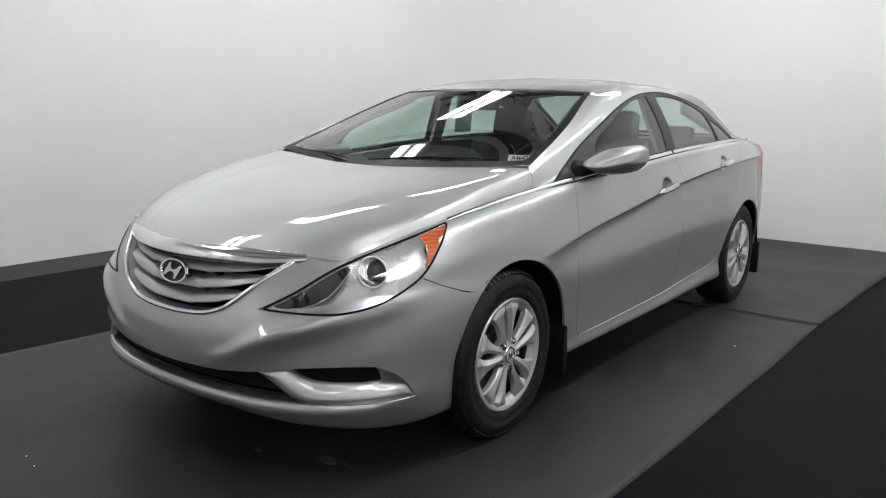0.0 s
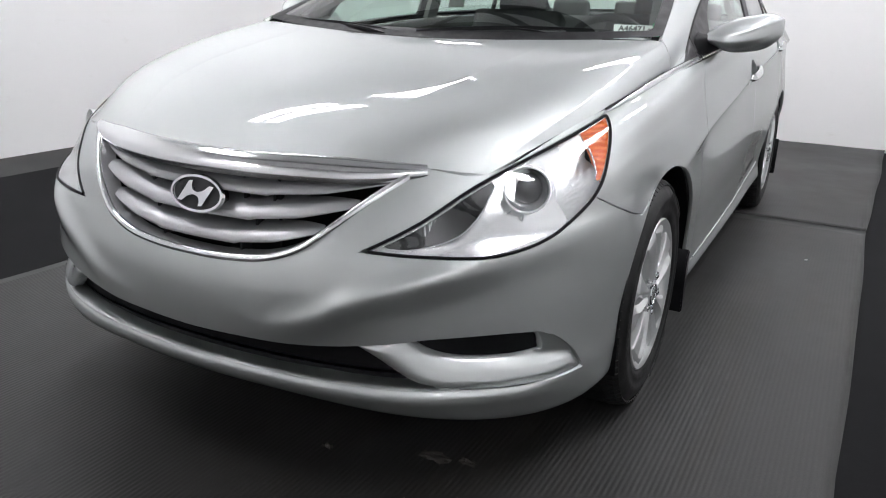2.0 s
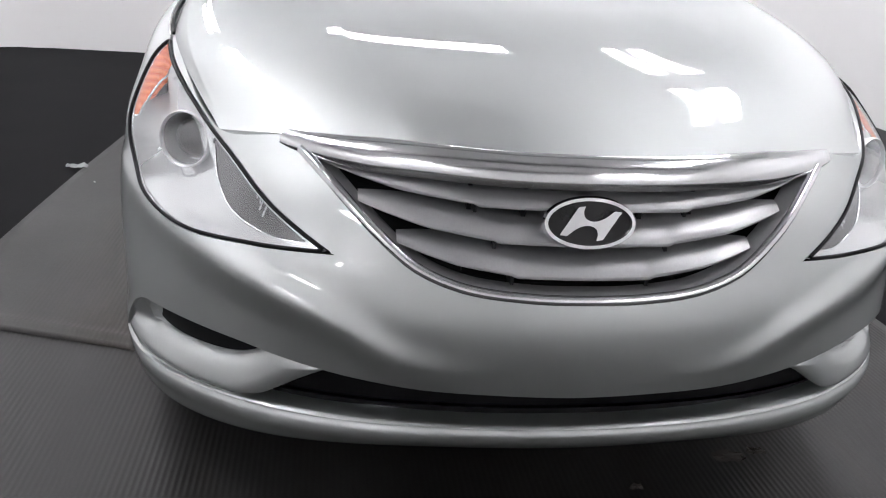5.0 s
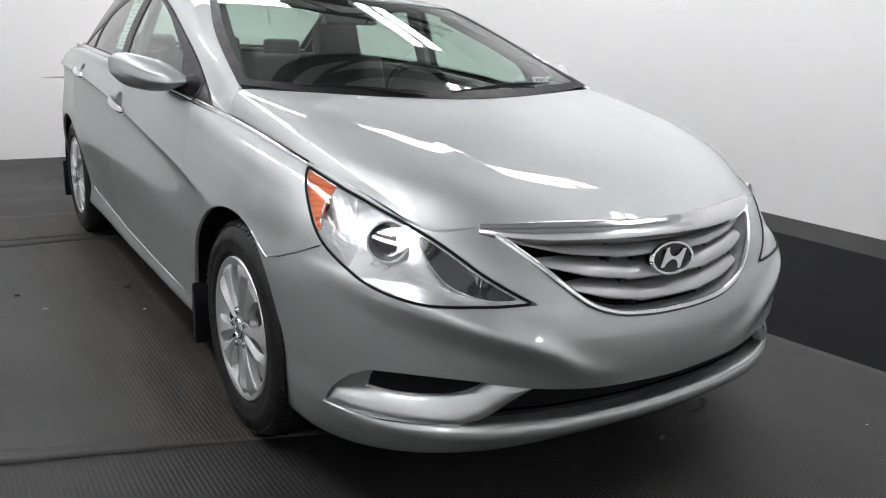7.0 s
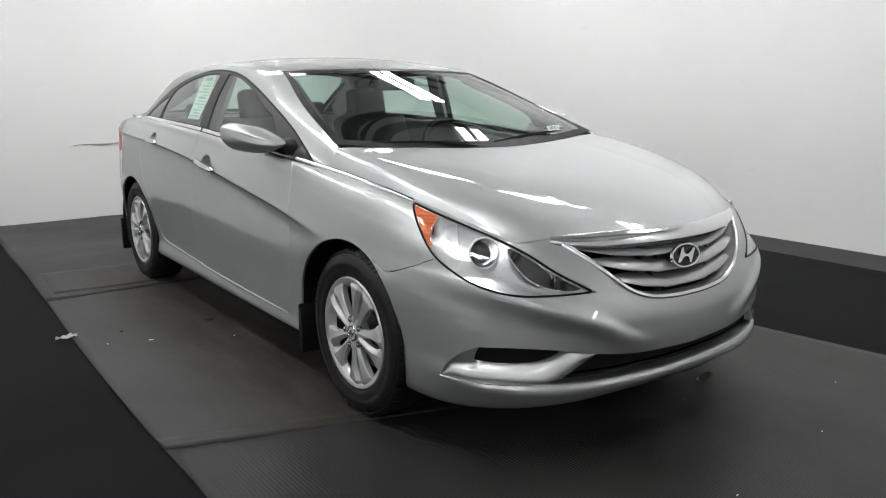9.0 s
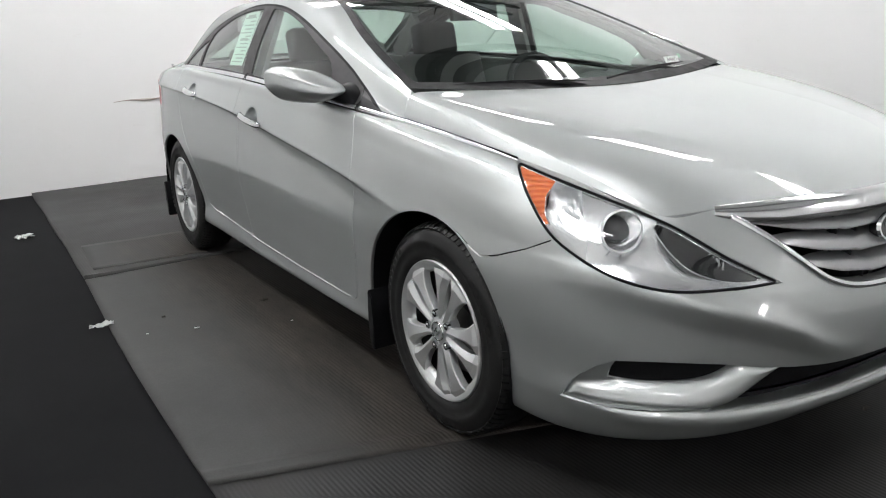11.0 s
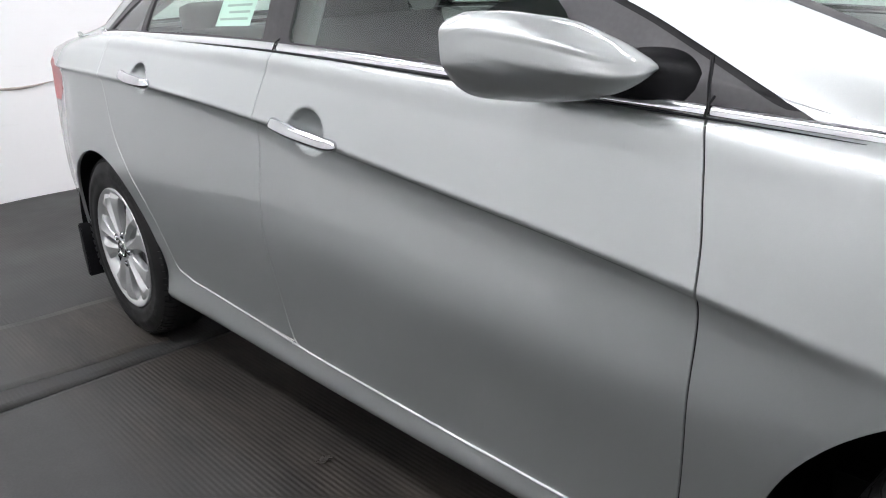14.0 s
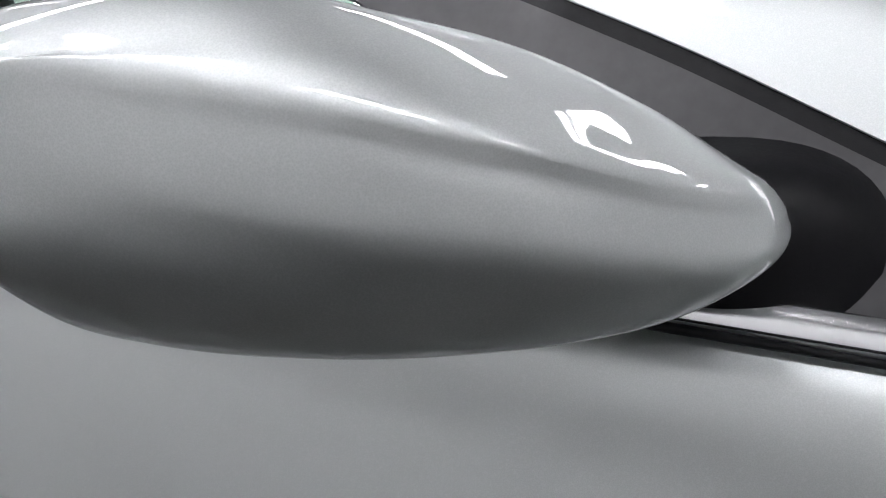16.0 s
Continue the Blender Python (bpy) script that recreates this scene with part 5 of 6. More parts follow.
    for nm, prof, mat, lab in (
            ("projector_ring", [(.055, .036), (.012, .0520), (.000, .0540), (-.004, .0535), (-.006, .0515), (-.004, .0492), (.003, .0482)], LAMP_RING, "bright projector ring"),
            ("projector_bowl", [(.002, .0484), (.012, .0455), (.024, .041), (.032, .0365)], LAMP_SILVER, "bright projector bowl"),
            ("projector_lens", [(.008 + .026 * (1 - math.cos(a)), .0375 * math.sin(a)) for a in np.linspace(0.02, math.pi / 2, 14)], PROJECTOR, "dark glass projector lens")):
        bm = bmesh.new()
        lathe(bm, prof, 56, "y")
        bmesh.ops.transform(bm, matrix=aim, verts=bm.verts)
        part(nm, bm, mat, lamp, lab)
    # short ribs under the bowl
    for a in (205, 235, 265):
        r = math.radians(a)
        q = [aim @ Vector((k * math.cos(r), -.004 + .012 * (k > .065), k * math.sin(r))) for k in (.056, .072)]
        sweep_part("bowl_rib", q, ring(.0022, 6), LAMP_SILVER, lamp, "silver rib", normals=[(0, -1, 0)] * 2)
    # bright shelf and ribs behind the projector
    for k, (z0, z1, r) in enumerate(((.770, .800, .004), (.742, .768, .0022), (.716, .738, .0022))):
        P = curve([(s * .722, -.478, z0), (s * .738, -.435, (z0 + z1) / 2 + .002), (s * .752, -.392, z1)], 12)
        sweep_part("shelf", P, ring(r, 8), CHROME, lamp, "bright chrome rib", normals=[(s, 0, 0.2)] * 12)


def build_belt_trim(car):
    for s in (1, -1):
        P = belt_curve(-0.268, 2.82, 120)
        P = P + np.array([0.012, 0, 0.000])
        P[:, 0] *= s
        nrm = np.tile((s * 1.0, 0, 0.55), (len(P), 1))
        sec = [(-.0095, -.006), (-.0095, .001), (-.0080, .0025), (0, .0035), (.0080, .0025), (.0095, .001), (.0095, -.006)]
        taper = np.interp(np.linspace(0, 1, 120), [0, .03, .10, .38, .50, .95, 1], [.15, .5, .75, .80, 1.0, 1.0, .6])
        # thin black line added for the dark gap below the chrome
        Q = belt_curve(.34, 2.80, 110) + np.array([.0180, 0, -.0095])
        Q[:, 0] *= s
        sweep_part("strip_gap_line", Q, ring(.0026, 8), BLACK, car, "black line under the chrome strip", normals=np.tile((s, 0, .5), (110, 1)), taper=np.interp(np.arange(110), [0, 14], [.15, 1]))
        for y in (.539, 1.612):
            b = belt_curve(y, y + .0001, 2)[0]
            J = [(s * (b[0] - .001), y, b[2] + .017), (s * (b[0] + .013), y, b[2] + .009), (s * (b[0] + .022), y, b[2] - .007)]
            sweep_part("strip_joint", J, ring(.0022, 6), BLACK, car, "black joint in the chrome strip", normals=[(0, 1, 0)] * 3)
        sweep_part("belt_trim", P, sec, STRIP, car, "thin chrome strip along the waist line", normals=nrm, taper=taper)


build_grille(car)
build_chrome_bar(car)
for s in (1, -1):
    build_lamp(car, LAMP_SHEET, s)
def build_gap_strips(car):
    """Black strips added to darken the joints: bonnet to wing, wing to front door."""
    side = BODY.V[(BODY.V[:, 0] > .6) & (BODY.V[:, 1] > .4) & (BODY.V[:, 1] < .7)]
    line = curve([(0, .538, .955), (0, .533, .935), (0, .525, .87), (0, .5155, .80), (0, .514, .70), (0, .519, .60), (0, .524, .50), (0, .533, .40), (0, .543, .33)], 40)
    for k in range(40):
        d = np.hypot(side[:, 1] - line[k, 1], side[:, 2] - line[k, 2])
        near = np.argsort(d)[:3]
        line[k, 0] = side[near, 0].mean() - .0058
    line[1:-1, 0] = (line[:-2, 0] + line[1:-1, 0] * 2 + line[2:, 0]) / 4
    for s in (1, -1):
        sweep_part("door_gap_strip", line * np.array([s, 1, 1]), ring(.0025, 8), BLACK, car, "black strip darkening the door joint", normals=np.tile((s, 0, 0), (40, 1)))
    for s in (1, -1):
        P = belt_curve(-0.262, 0.54, 50) + np.array([0.005, 0, 0.003])
        P[:, 0] *= s
        sweep_part("bonnet_gap_strip", P, ring(.0035, 8), BLACK, car, "black strip darkening the bonnet joint", normals=np.tile((s, 0, .5), (50, 1)))


def build_sill_edge(car):
    """The folded lower edges of the doors, standing a little proud of the sill."""
    side = BODY.V[BODY.V[:, 0] > .7]
    for s in (1, -1):
        for y0, y1 in ((.60, 1.655), (1.661, 2.33)):
            P = []
            for y in np.linspace(y0, y1, 40):
                z = float(np.interp(y, [.55, .62, 1.0, 1.55, 2.0, 2.25, 2.345], [.290, .281, .286, .299, .320, .332, .352]))
                i = np.argmin((side[:, 1] - y) ** 2 + (side[:, 2] - z) ** 2)
                P.append((s * (side[i, 0] + .001), y, z))
            P = np.array(P)
            P[1:-1, 0] = (P[:-2, 0] + P[1:-1, 0] + P[2:, 0]) / 3
            sweep_part("door_edge", P, ring(.0035, 8), PAINT, DOORS[(0 if s > 0 else 2) + (y0 > 1)], "folded lower edge of the door", normals=np.tile((s, 0, .3), (40, 1)))


build_belt_trim(car)
build_sill_edge(car)
build_gap_strips(car)

# ------------------------------------------------------------------ mirrors and handles
def build_mirror(car, s):
    mirror = new("door_mirror")
    mirror.parent = car
    tagged(mirror, label="silver door mirror on a black foot")
    n, m = 96, 72
    t = np.linspace(0.02, 1, n)
    u = 1 - (1 - t * t) ** 2.5 - 1e-9
    x = 0.7928 + 0.2592 * u
    # height of the middle, bulk, foremost and rearmost lines from the foot out to the tip
    along = hermite([0, .08, .2, .4, .65, .85, 1.0], u)
    mid = along @ np.array([1.0214, 1.0274, 1.0356, 1.0409, 1.0512, 1.0639, 1.0757])
    half = along @ np.array([.0752, .0831, .0922, .1018, .0917, .0800, .0510]) * u ** 0.5965 * (1 - u) ** 0.1486
    rear = along @ np.array([.8481, .8528, .8577, .8601, .8536, .8411, .8290])
    front = rear - (rear - along @ np.array([.6504, .6296, .6079, .5956, .6176, .6432, .6565])) * np.sqrt(1 - u ** 5)
    crease = np.interp(u, [0, .2, .38, .6, .8, .9, .95, 1], [.60, .545, .535, .575, .655, .71, .77, .90])
    KNOTS = np.array([0, .11, .31, .53, .75, .93, .98, 1.03, 1.15, 1.33, 1.48, 1.64, 1.80, 2.03, 2.28, 2.47, 2.56])
    G = np.zeros((n, m, 3))
    for i in range(n):
        c = crease[i]
        # from the rear top over the front to the rear bottom: share of depth, share of height
        a = min(1.0, max(0.0, (u[i] - .04) / .72))
        a = a * a * (3 - 2 * a)
        blunt = np.array([(1.0, .95), (.88, .99), (.64, 1.0), (.38, .975), (.20, .5 * c + .505), (.100, c + .052), (.066, c), (.070, c - .045), (.060, c - .13), (.050, .55 * c), (.085, .40 * c), (.155, .23 * c), (.275, .11 * c), (.47, .02), (.72, .0), (.92, .02), (1.0, .07)])
        wedge = np.array([(1.0, .95), (.88, .987), (.67, 1.0), (.42, .982), (.21, .825), (.106, .665), (.058, .575), (.030, .50), (.018, .44), (.022, .37), (.068, .26), (.15, .165), (.28, .085), (.46, .022), (.72, 0), (.92, .02), (1, .07)])
        S = a * blunt + (1 - a) * wedge
        S = hermite(KNOTS, np.linspace(0, KNOTS[-1], m)) @ S
        G[i, :, 0] = x[i]
        G[i, :, 1] = front[i] + S[:, 0] * (rear[i] - front[i])
        G[i, :, 2] = mid[i] + (2 * S[:, 1] - 1) * half[i]
    shell = Sheet.grid(G)
    c = shell.V.mean(0)
    if ((shell.V - c) * shell.N).sum() < 0:
        shell = shell.flipped()
    flip = (lambda sh: sh) if s > 0 else (lambda sh: sh.mirrored())
    flip(shell).build("housing", PAINT, mirror, "silver painted mirror housing", flange=0.010)
    face = np.concatenate([G[:, 0], G[::-1, -1]])
    bm = bmesh.new()
    bm.faces.new([bm.verts.new((s * a, b - .006, d)) for a, b, d in face])
    part("mirror_glass", bm, CHROME, mirror, "mirror glass", smooth=False)
    # black foot: a hollowed scoop that spreads from under the housing to the sail plate
    rows = []
    for px, y0, y1, z0, z1 in ((.806, .567, .720, .946, 1.054), (.818, .572, .720, .950, 1.049), (.830, .588, .72, .964, 1.046), (.840, .605, .72, .974, 1.041), (.848, .628, .71, .988, 1.037), (.878, .66, .71, 1.0, 1.032)):
        ring_pts = []
        for a in np.linspace(0, 2 * math.pi, 48, endpoint=False):
            ca, sa = math.cos(a), math.sin(a)
            ring_pts.append((s * px, (y0 + y1) / 2 + (y1 - y0) / 2 * math.copysign(abs(ca) ** (.55 if sa < 0 else .75), ca), (z0 + z1) / 2 + (z1 - z0) / 2 * math.copysign(abs(sa) ** (.62 if sa < 0 else .8), sa)))
        rows.append(ring_pts)
    bm = bmesh.new()
    vv = [[bm.verts.new(q) for q in r] for r in rows]
    for r0, r1 in zip(vv, vv[1:]):
        for j in range(48):
            bm.faces.new((r0[j], r0[(j + 1) % 48], r1[(j + 1) % 48], r1[j]))
    bm.faces.new(vv[0])
    bm.faces.new(list(reversed(vv[-1])))
    part("foot", bm, BLACK, mirror, "black plastic mirror foot", angle=70)


def build_handle(door, s, y0, z0, y1, z1, x):
    handle = new("door_handle")
    handle.parent = door
    mix = lambda k, out: (x + out, y0 + (y1 - y0) * k, z0 + (z1 - z0) * k)
    P = curve([mix(0, -.002), mix(.06, .010), mix(.25, .017), mix(.55, .018), mix(.82, .011), mix(.96, .003), mix(1, -.004)], 36)
    P[:, 0] *= s
    # a bright upper face meets a steep lower one in a ridge
    sec = [(a * s, b) for a, b in ((-.0160, -.005), (-.0155, .001), (-.0120, .0055), (-.004, .0088), (.004, .0105), (.0075, .0095), (.0105, .0055), (.0145, -.001), (.0145, -.005))]
    k = np.linspace(-1, 1, 36)
    taper = (1 - np.abs(k) ** 9) ** .5 * (1 + .06 * k) + .12 * np.abs(k) ** 9
    sweep_part("grip", P, sec, DULL_CHROME, handle, "satin silver pull handle", normals=np.tile((s * 1.0, 0, .15), (36, 1)), taper=taper, angle=38)


for s in (1, -1):
    build_mirror(car, s)
for i, s in ((0, 1), (2, -1)):
    build_handle(DOORS[i], s, 1.322, .858, 1.578, .889, .908)
    build_handle(DOORS[i + 1], s, 2.235, .945, 2.440, .966, .906)

# ------------------------------------------------------------------ wheels
def build_wheel():
    tyre_r, rim_r, half = 0.333, 0.222, 0.102
    wheel = new("wheel")
    prof = [(-half + .012, rim_r - .010), (-half, .235), (-half - .004, .27), (-half + .004, .303), (-half + .020, .324), (-half + .045, tyre_r - .001), (0, tyre_r),
            (half - .045, tyre_r - .001), (half - .020, .324), (half - .004, .303), (half + .003, .285), (half + .0045, .272), (half + .0015, .268), (half + .003, .250), (half + .001, .238), (half - .002, .232), (half - .012, rim_r - .004), (half - .03, rim_r - .012)]
    bm = bmesh.new()
    lathe(bm, prof, 120, "x")
    tyre = part("tyre", bm, RUBBER, wheel, "black rubber tyre with a ribbed tread", angle=70)
    # tread blocks over the shoulders
    V, F = [], []
    for i in range(84):
        a = 2 * math.pi * i / 84
        for side in (-1, 1):
            w = 2 * math.pi / 84 * 0.40
            ring_pts = []
            for t, r in ((.052, tyre_r + .0035), (.080, tyre_r - .003), (.094, .320)):
                for da in (-w, w):
                    ring_pts.append((side * t, r * math.cos(a + da + .25 * t * side), r * math.sin(a + da + .25 * t * side)))
            n = len(V)
            V += ring_pts
            inner = [(x * .97, y * .985, z * .985) for x, y, z in ring_pts]
            V += inner
            F += [(n, n + 1, n + 3, n + 2), (n + 2, n + 3, n + 5, n + 4), (n, n + 2, n + 8, n + 6), (n + 2, n + 4, n + 10, n + 8), (n + 1, n + 7, n + 9, n + 3), (n + 3, n + 9, n + 11, n + 5), (n + 4, n + 5, n + 11, n + 10), (n, n + 6, n + 7, n + 1)]
    for c in (-.030, -.0, .030):
        for i in range(96):
            a0, a1 = 2 * math.pi * i / 96, 2 * math.pi * (i + 1) / 96
            n = len(V)
            r = tyre_r + .0035
            V += [(c - .011, r * math.cos(a0), r * math.sin(a0)), (c + .011, r * math.cos(a0), r * math.sin(a0)), (c + .011, r * math.cos(a1), r * math.sin(a1)), (c - .011, r * math.cos(a1), r * math.sin(a1))]
            F.append((n, n + 1, n + 2, n + 3))
    tread = link("tread", V, F, RUBBER, tyre, "", smooth=False)
    tagged(tread, kind="stuff")
    # raised ring of lettering as plain bars
    V, F = [], []
    for a0 in (0.6, 2.7, 4.8):
        for i in range(7):
            a, w = a0 + i * .095, .032
            n = len(V)
            for r in (.276, .297):
                for da in (-w, w):
                    V.append((half + (.0062 if r < .29 else .0052), r * math.cos(a + da), r * math.sin(a + da)))
            F.append((n, n + 1, n + 3, n + 2))
    tagged(link("sidewall_mark", V, F, RUBBER, tyre, smooth=False), kind="stuff")
    # steel rim behind the cover
    bm = bmesh.new()
    lathe(bm, [(-.09, .21), (-.05, .19), (.02, .185), (.055, .20), (.070, .212)], 64, "x")
    part("rim", bm, DARK_STEEL, wheel, "dark steel rim")
    bm = bmesh.new()
    lathe(bm, [(.010, .001), (.012, .155), (.0, .158), (-.01, .158)], 48, "x")
    part("brake_disc", bm, STEEL, wheel, "bare steel brake disc")
    part("caliper", box(bmesh.new(), -.03, .035, -.09, .09, .085, .165, .015), DARK_STEEL, wheel, "dark brake caliper")
    # silver cover: outer ring, ten blades in five pairs, hub
    cover = new("wheel_cover")
    cover.parent = wheel
    tagged(cover, label="silver plastic wheel cover with five pairs of blades")
    bm = bmesh.new()
    lathe(bm, [(.066, .1830), (.074, .1850), (.086, .192), (.0945, .204), (.099, .213), (.100, .220), (.096, .2235), (.086, .2235), (.070, .215), (.066, .1830)], 96, "x")
    part("outer_ring", bm, WHEEL_SILVER, cover, "silver outer ring", angle=45)
    # each blade lies between a narrow slot and a wide window, with a ridge nearer the slot
    radii = [.044, .060, .075, .090, .105, .120, .135, .150, .162, .173, .182, .190, .199, .208]
    for i in range(5):
        for side in (-1, 1):
            centre = 2 * math.pi * i / 5 + math.pi / 2
            bm = bmesh.new()
            rows = []
            for r in radii:
                slot = np.interp(r, [.044, .070, .095, .120, .145, .160, .173, .186, .21], [.0025, .0045, .0085, .0118, .0125, .0112, .0075, .0008, .0004])
                win = np.interp(r, [.044, .066, .080, .100, .125, .150, .170, .186, .21], [.010, .009, .014, .022, .029, .033, .034, .032, .026])
                a0, a4 = math.asin(slot / r), math.pi / 5 - math.asin(win / r)
                f = (r - .044) / .16
                ridge = np.interp(r, [.044, .10, .16, .19, .21], [.5, .38, .33, .30, .30])
                crown = .0955 + .0055 * math.sin(min(f, 1) * 2.4) - .006 * np.clip((r - .19) / .018, 0, 1)
                dip = np.interp(r, [.044, .08, .16, .185, .21], [.001, .008, .012, .008, .001])
                prof = [(0, crown - .028), (0.02, crown - dip), (ridge, crown + .003), (.93, crown - .0035), (.99, crown - .007), (1, crown - .028)]
                row = []
                for q, x in prof:
                    ang = centre + side * (a0 + (a4 - a0) * q)
                    row.append(bm.verts.new((x, r * math.cos(ang), r * math.sin(ang))))
                rows.append(row)
            for a, b in zip(rows, rows[1:]):
                for j in range(5):
                    bm.faces.new((a[j], a[j + 1], b[j + 1], b[j]))
            bm.faces.new(rows[0])
            bm.faces.new(list(reversed(rows[-1])))
            part("blade", bm, WHEEL_SILVER, cover, angle=14)
    bm = bmesh.new()
    lathe(bm, [(.060, .070), (.084, .066), (.090, .058), (.094, .046), (.097, .034), (.099, .030), (.1005, .020), (.101, .001)], 60, "x")
    part("hub", bm, WHEEL_SILVER, cover, "silver hub", angle=40)
    bm = bmesh.new()
    lathe(bm, [(.100, .033), (.1035, .031), (.1035, .027), (.101, .026)], 40, "x")
    part("cap_ring", bm, DULL_CHROME, cover, "bright cap ring")
    V = []
    for q in ([(-.016, -.011), (-.010, -.013), (-.002, .012), (-.008, .013)], [(.002, -.013), (.008, -.012), (.016, .011), (.010, .013)], [(-.011, -.006), (.008, .000), (.012, .006), (-.007, -.001)]):
        V.append([(y, z) for y, z in q])
    bm = bmesh.new()
    for q in V:
        a = [bm.verts.new((.1045, y, z)) for y, z in q]
        b = [bm.verts.new((.100, y, z)) for y, z in q]
        bm.faces.new(a)
        for j in range(4):
            bm.faces.new((a[j], b[j], b[(j + 1) % 4], a[(j + 1) % 4]))
    part("cap_mark", bm, DULL_CHROME, cover, "slanted bars on the hub cap", angle=30)
    for i in range(5):
        a = 2 * math.pi * i / 5 + math.pi / 2 + math.pi / 5
        c = (0, .056 * math.cos(a), .056 * math.sin(a))
        bm = bmesh.new()
        lathe(bm, [(.090, .0135), (.1015, .0125), (.1015, .010), (.094, .0095)], 18, "x", c)
        lathe(bm, [(.094, .0095), (.104, .0075), (.106, .004), (.106, .0005)], 6, "x", c)
        part("nut", bm, DULL_CHROME, cover, "bright wheel nut")
    return wheel


wheel = build_wheel()
wheel.parent = car
wheel.matrix_basis = pose(0.787, 0, HUB_Z, 8)
for x, y, rz, rx in ((0.787, WHEELBASE, 0, 31), (-0.787, 0, 180, -22), (-0.787, WHEELBASE, 180, 15)):
    copy_thing(wheel, pose(x, y, HUB_Z, rx, 0, rz))

# wheel wells, mud flaps and underside
for s in (1, -1):
    for (cy, cz, r), wy in zip(ARCHES, (0, WHEELBASE)):
        V, F = [], []
        n = 40
        for i in range(n + 1):
            a = math.radians(-14 + 208 * i / n)
            for x in (.50, .62, .885):
                rr = r + .006 if x > .8 else r + .02
                V.append((s * x, cy + rr * math.cos(a), cz + rr * math.sin(a)))
        F = [(i * 3 + j, i * 3 + j + 1, i * 3 + j + 4, i * 3 + j + 3) for i in range(n) for j in range(2)]
        F.append(tuple(i * 3 for i in range(n + 1)))
        link("wheel_well", V, F, BLACK, car, "black wheel well liner")
        y = cy + r + (-.012 if wy == 0 else -.004)
        bm = bmesh.new()
        pts = [(y - .018, .335), (y + .012, .36), (y + .020, .23), (y + .008, .146), (y - .012, .138), (y - .020, .23)]
        a = [bm.verts.new((s * .905, q, z)) for q, z in pts]
        b = [bm.verts.new((s * .74, q, z)) for q, z in pts]
        bm.faces.new(a)
        bm.faces.new(list(reversed(b)))
        for j in range(len(pts)):
            k = (j + 1) % len(pts)
            bm.faces.new((a[j], a[k], b[k], b[j]))
        bmesh.ops.bevel(bm, geom=list(bm.edges), offset=.004, segments=2, affect="EDGES")
        part("mud_flap", bm, BLACK, car, "black rubber mud flap", angle=50)
bm = bmesh.new()
box(bm, -.52, .52, -.72, 3.55, .20, .30)
box(bm, -.80, .80, .50, 2.36, .195, .30)
part("underbody", bm, BLACK, car, "black underbody", smooth=False)

# ------------------------------------------------------------------ cabin
def soft_box(name, x, y, z, w, d, h, material, parent, label, tilt=0, round_=0.06):
    bm = box(bmesh.new(), -w / 2, w / 2, -d / 2, d / 2, -h / 2, h / 2, min(round_, w * .45, d * .45, h * .45), 4)
    bmesh.ops.transform(bm, matrix=pose(x, y, z, tilt), verts=bm.verts)
    return part(name, bm, material, parent, label, angle=60)


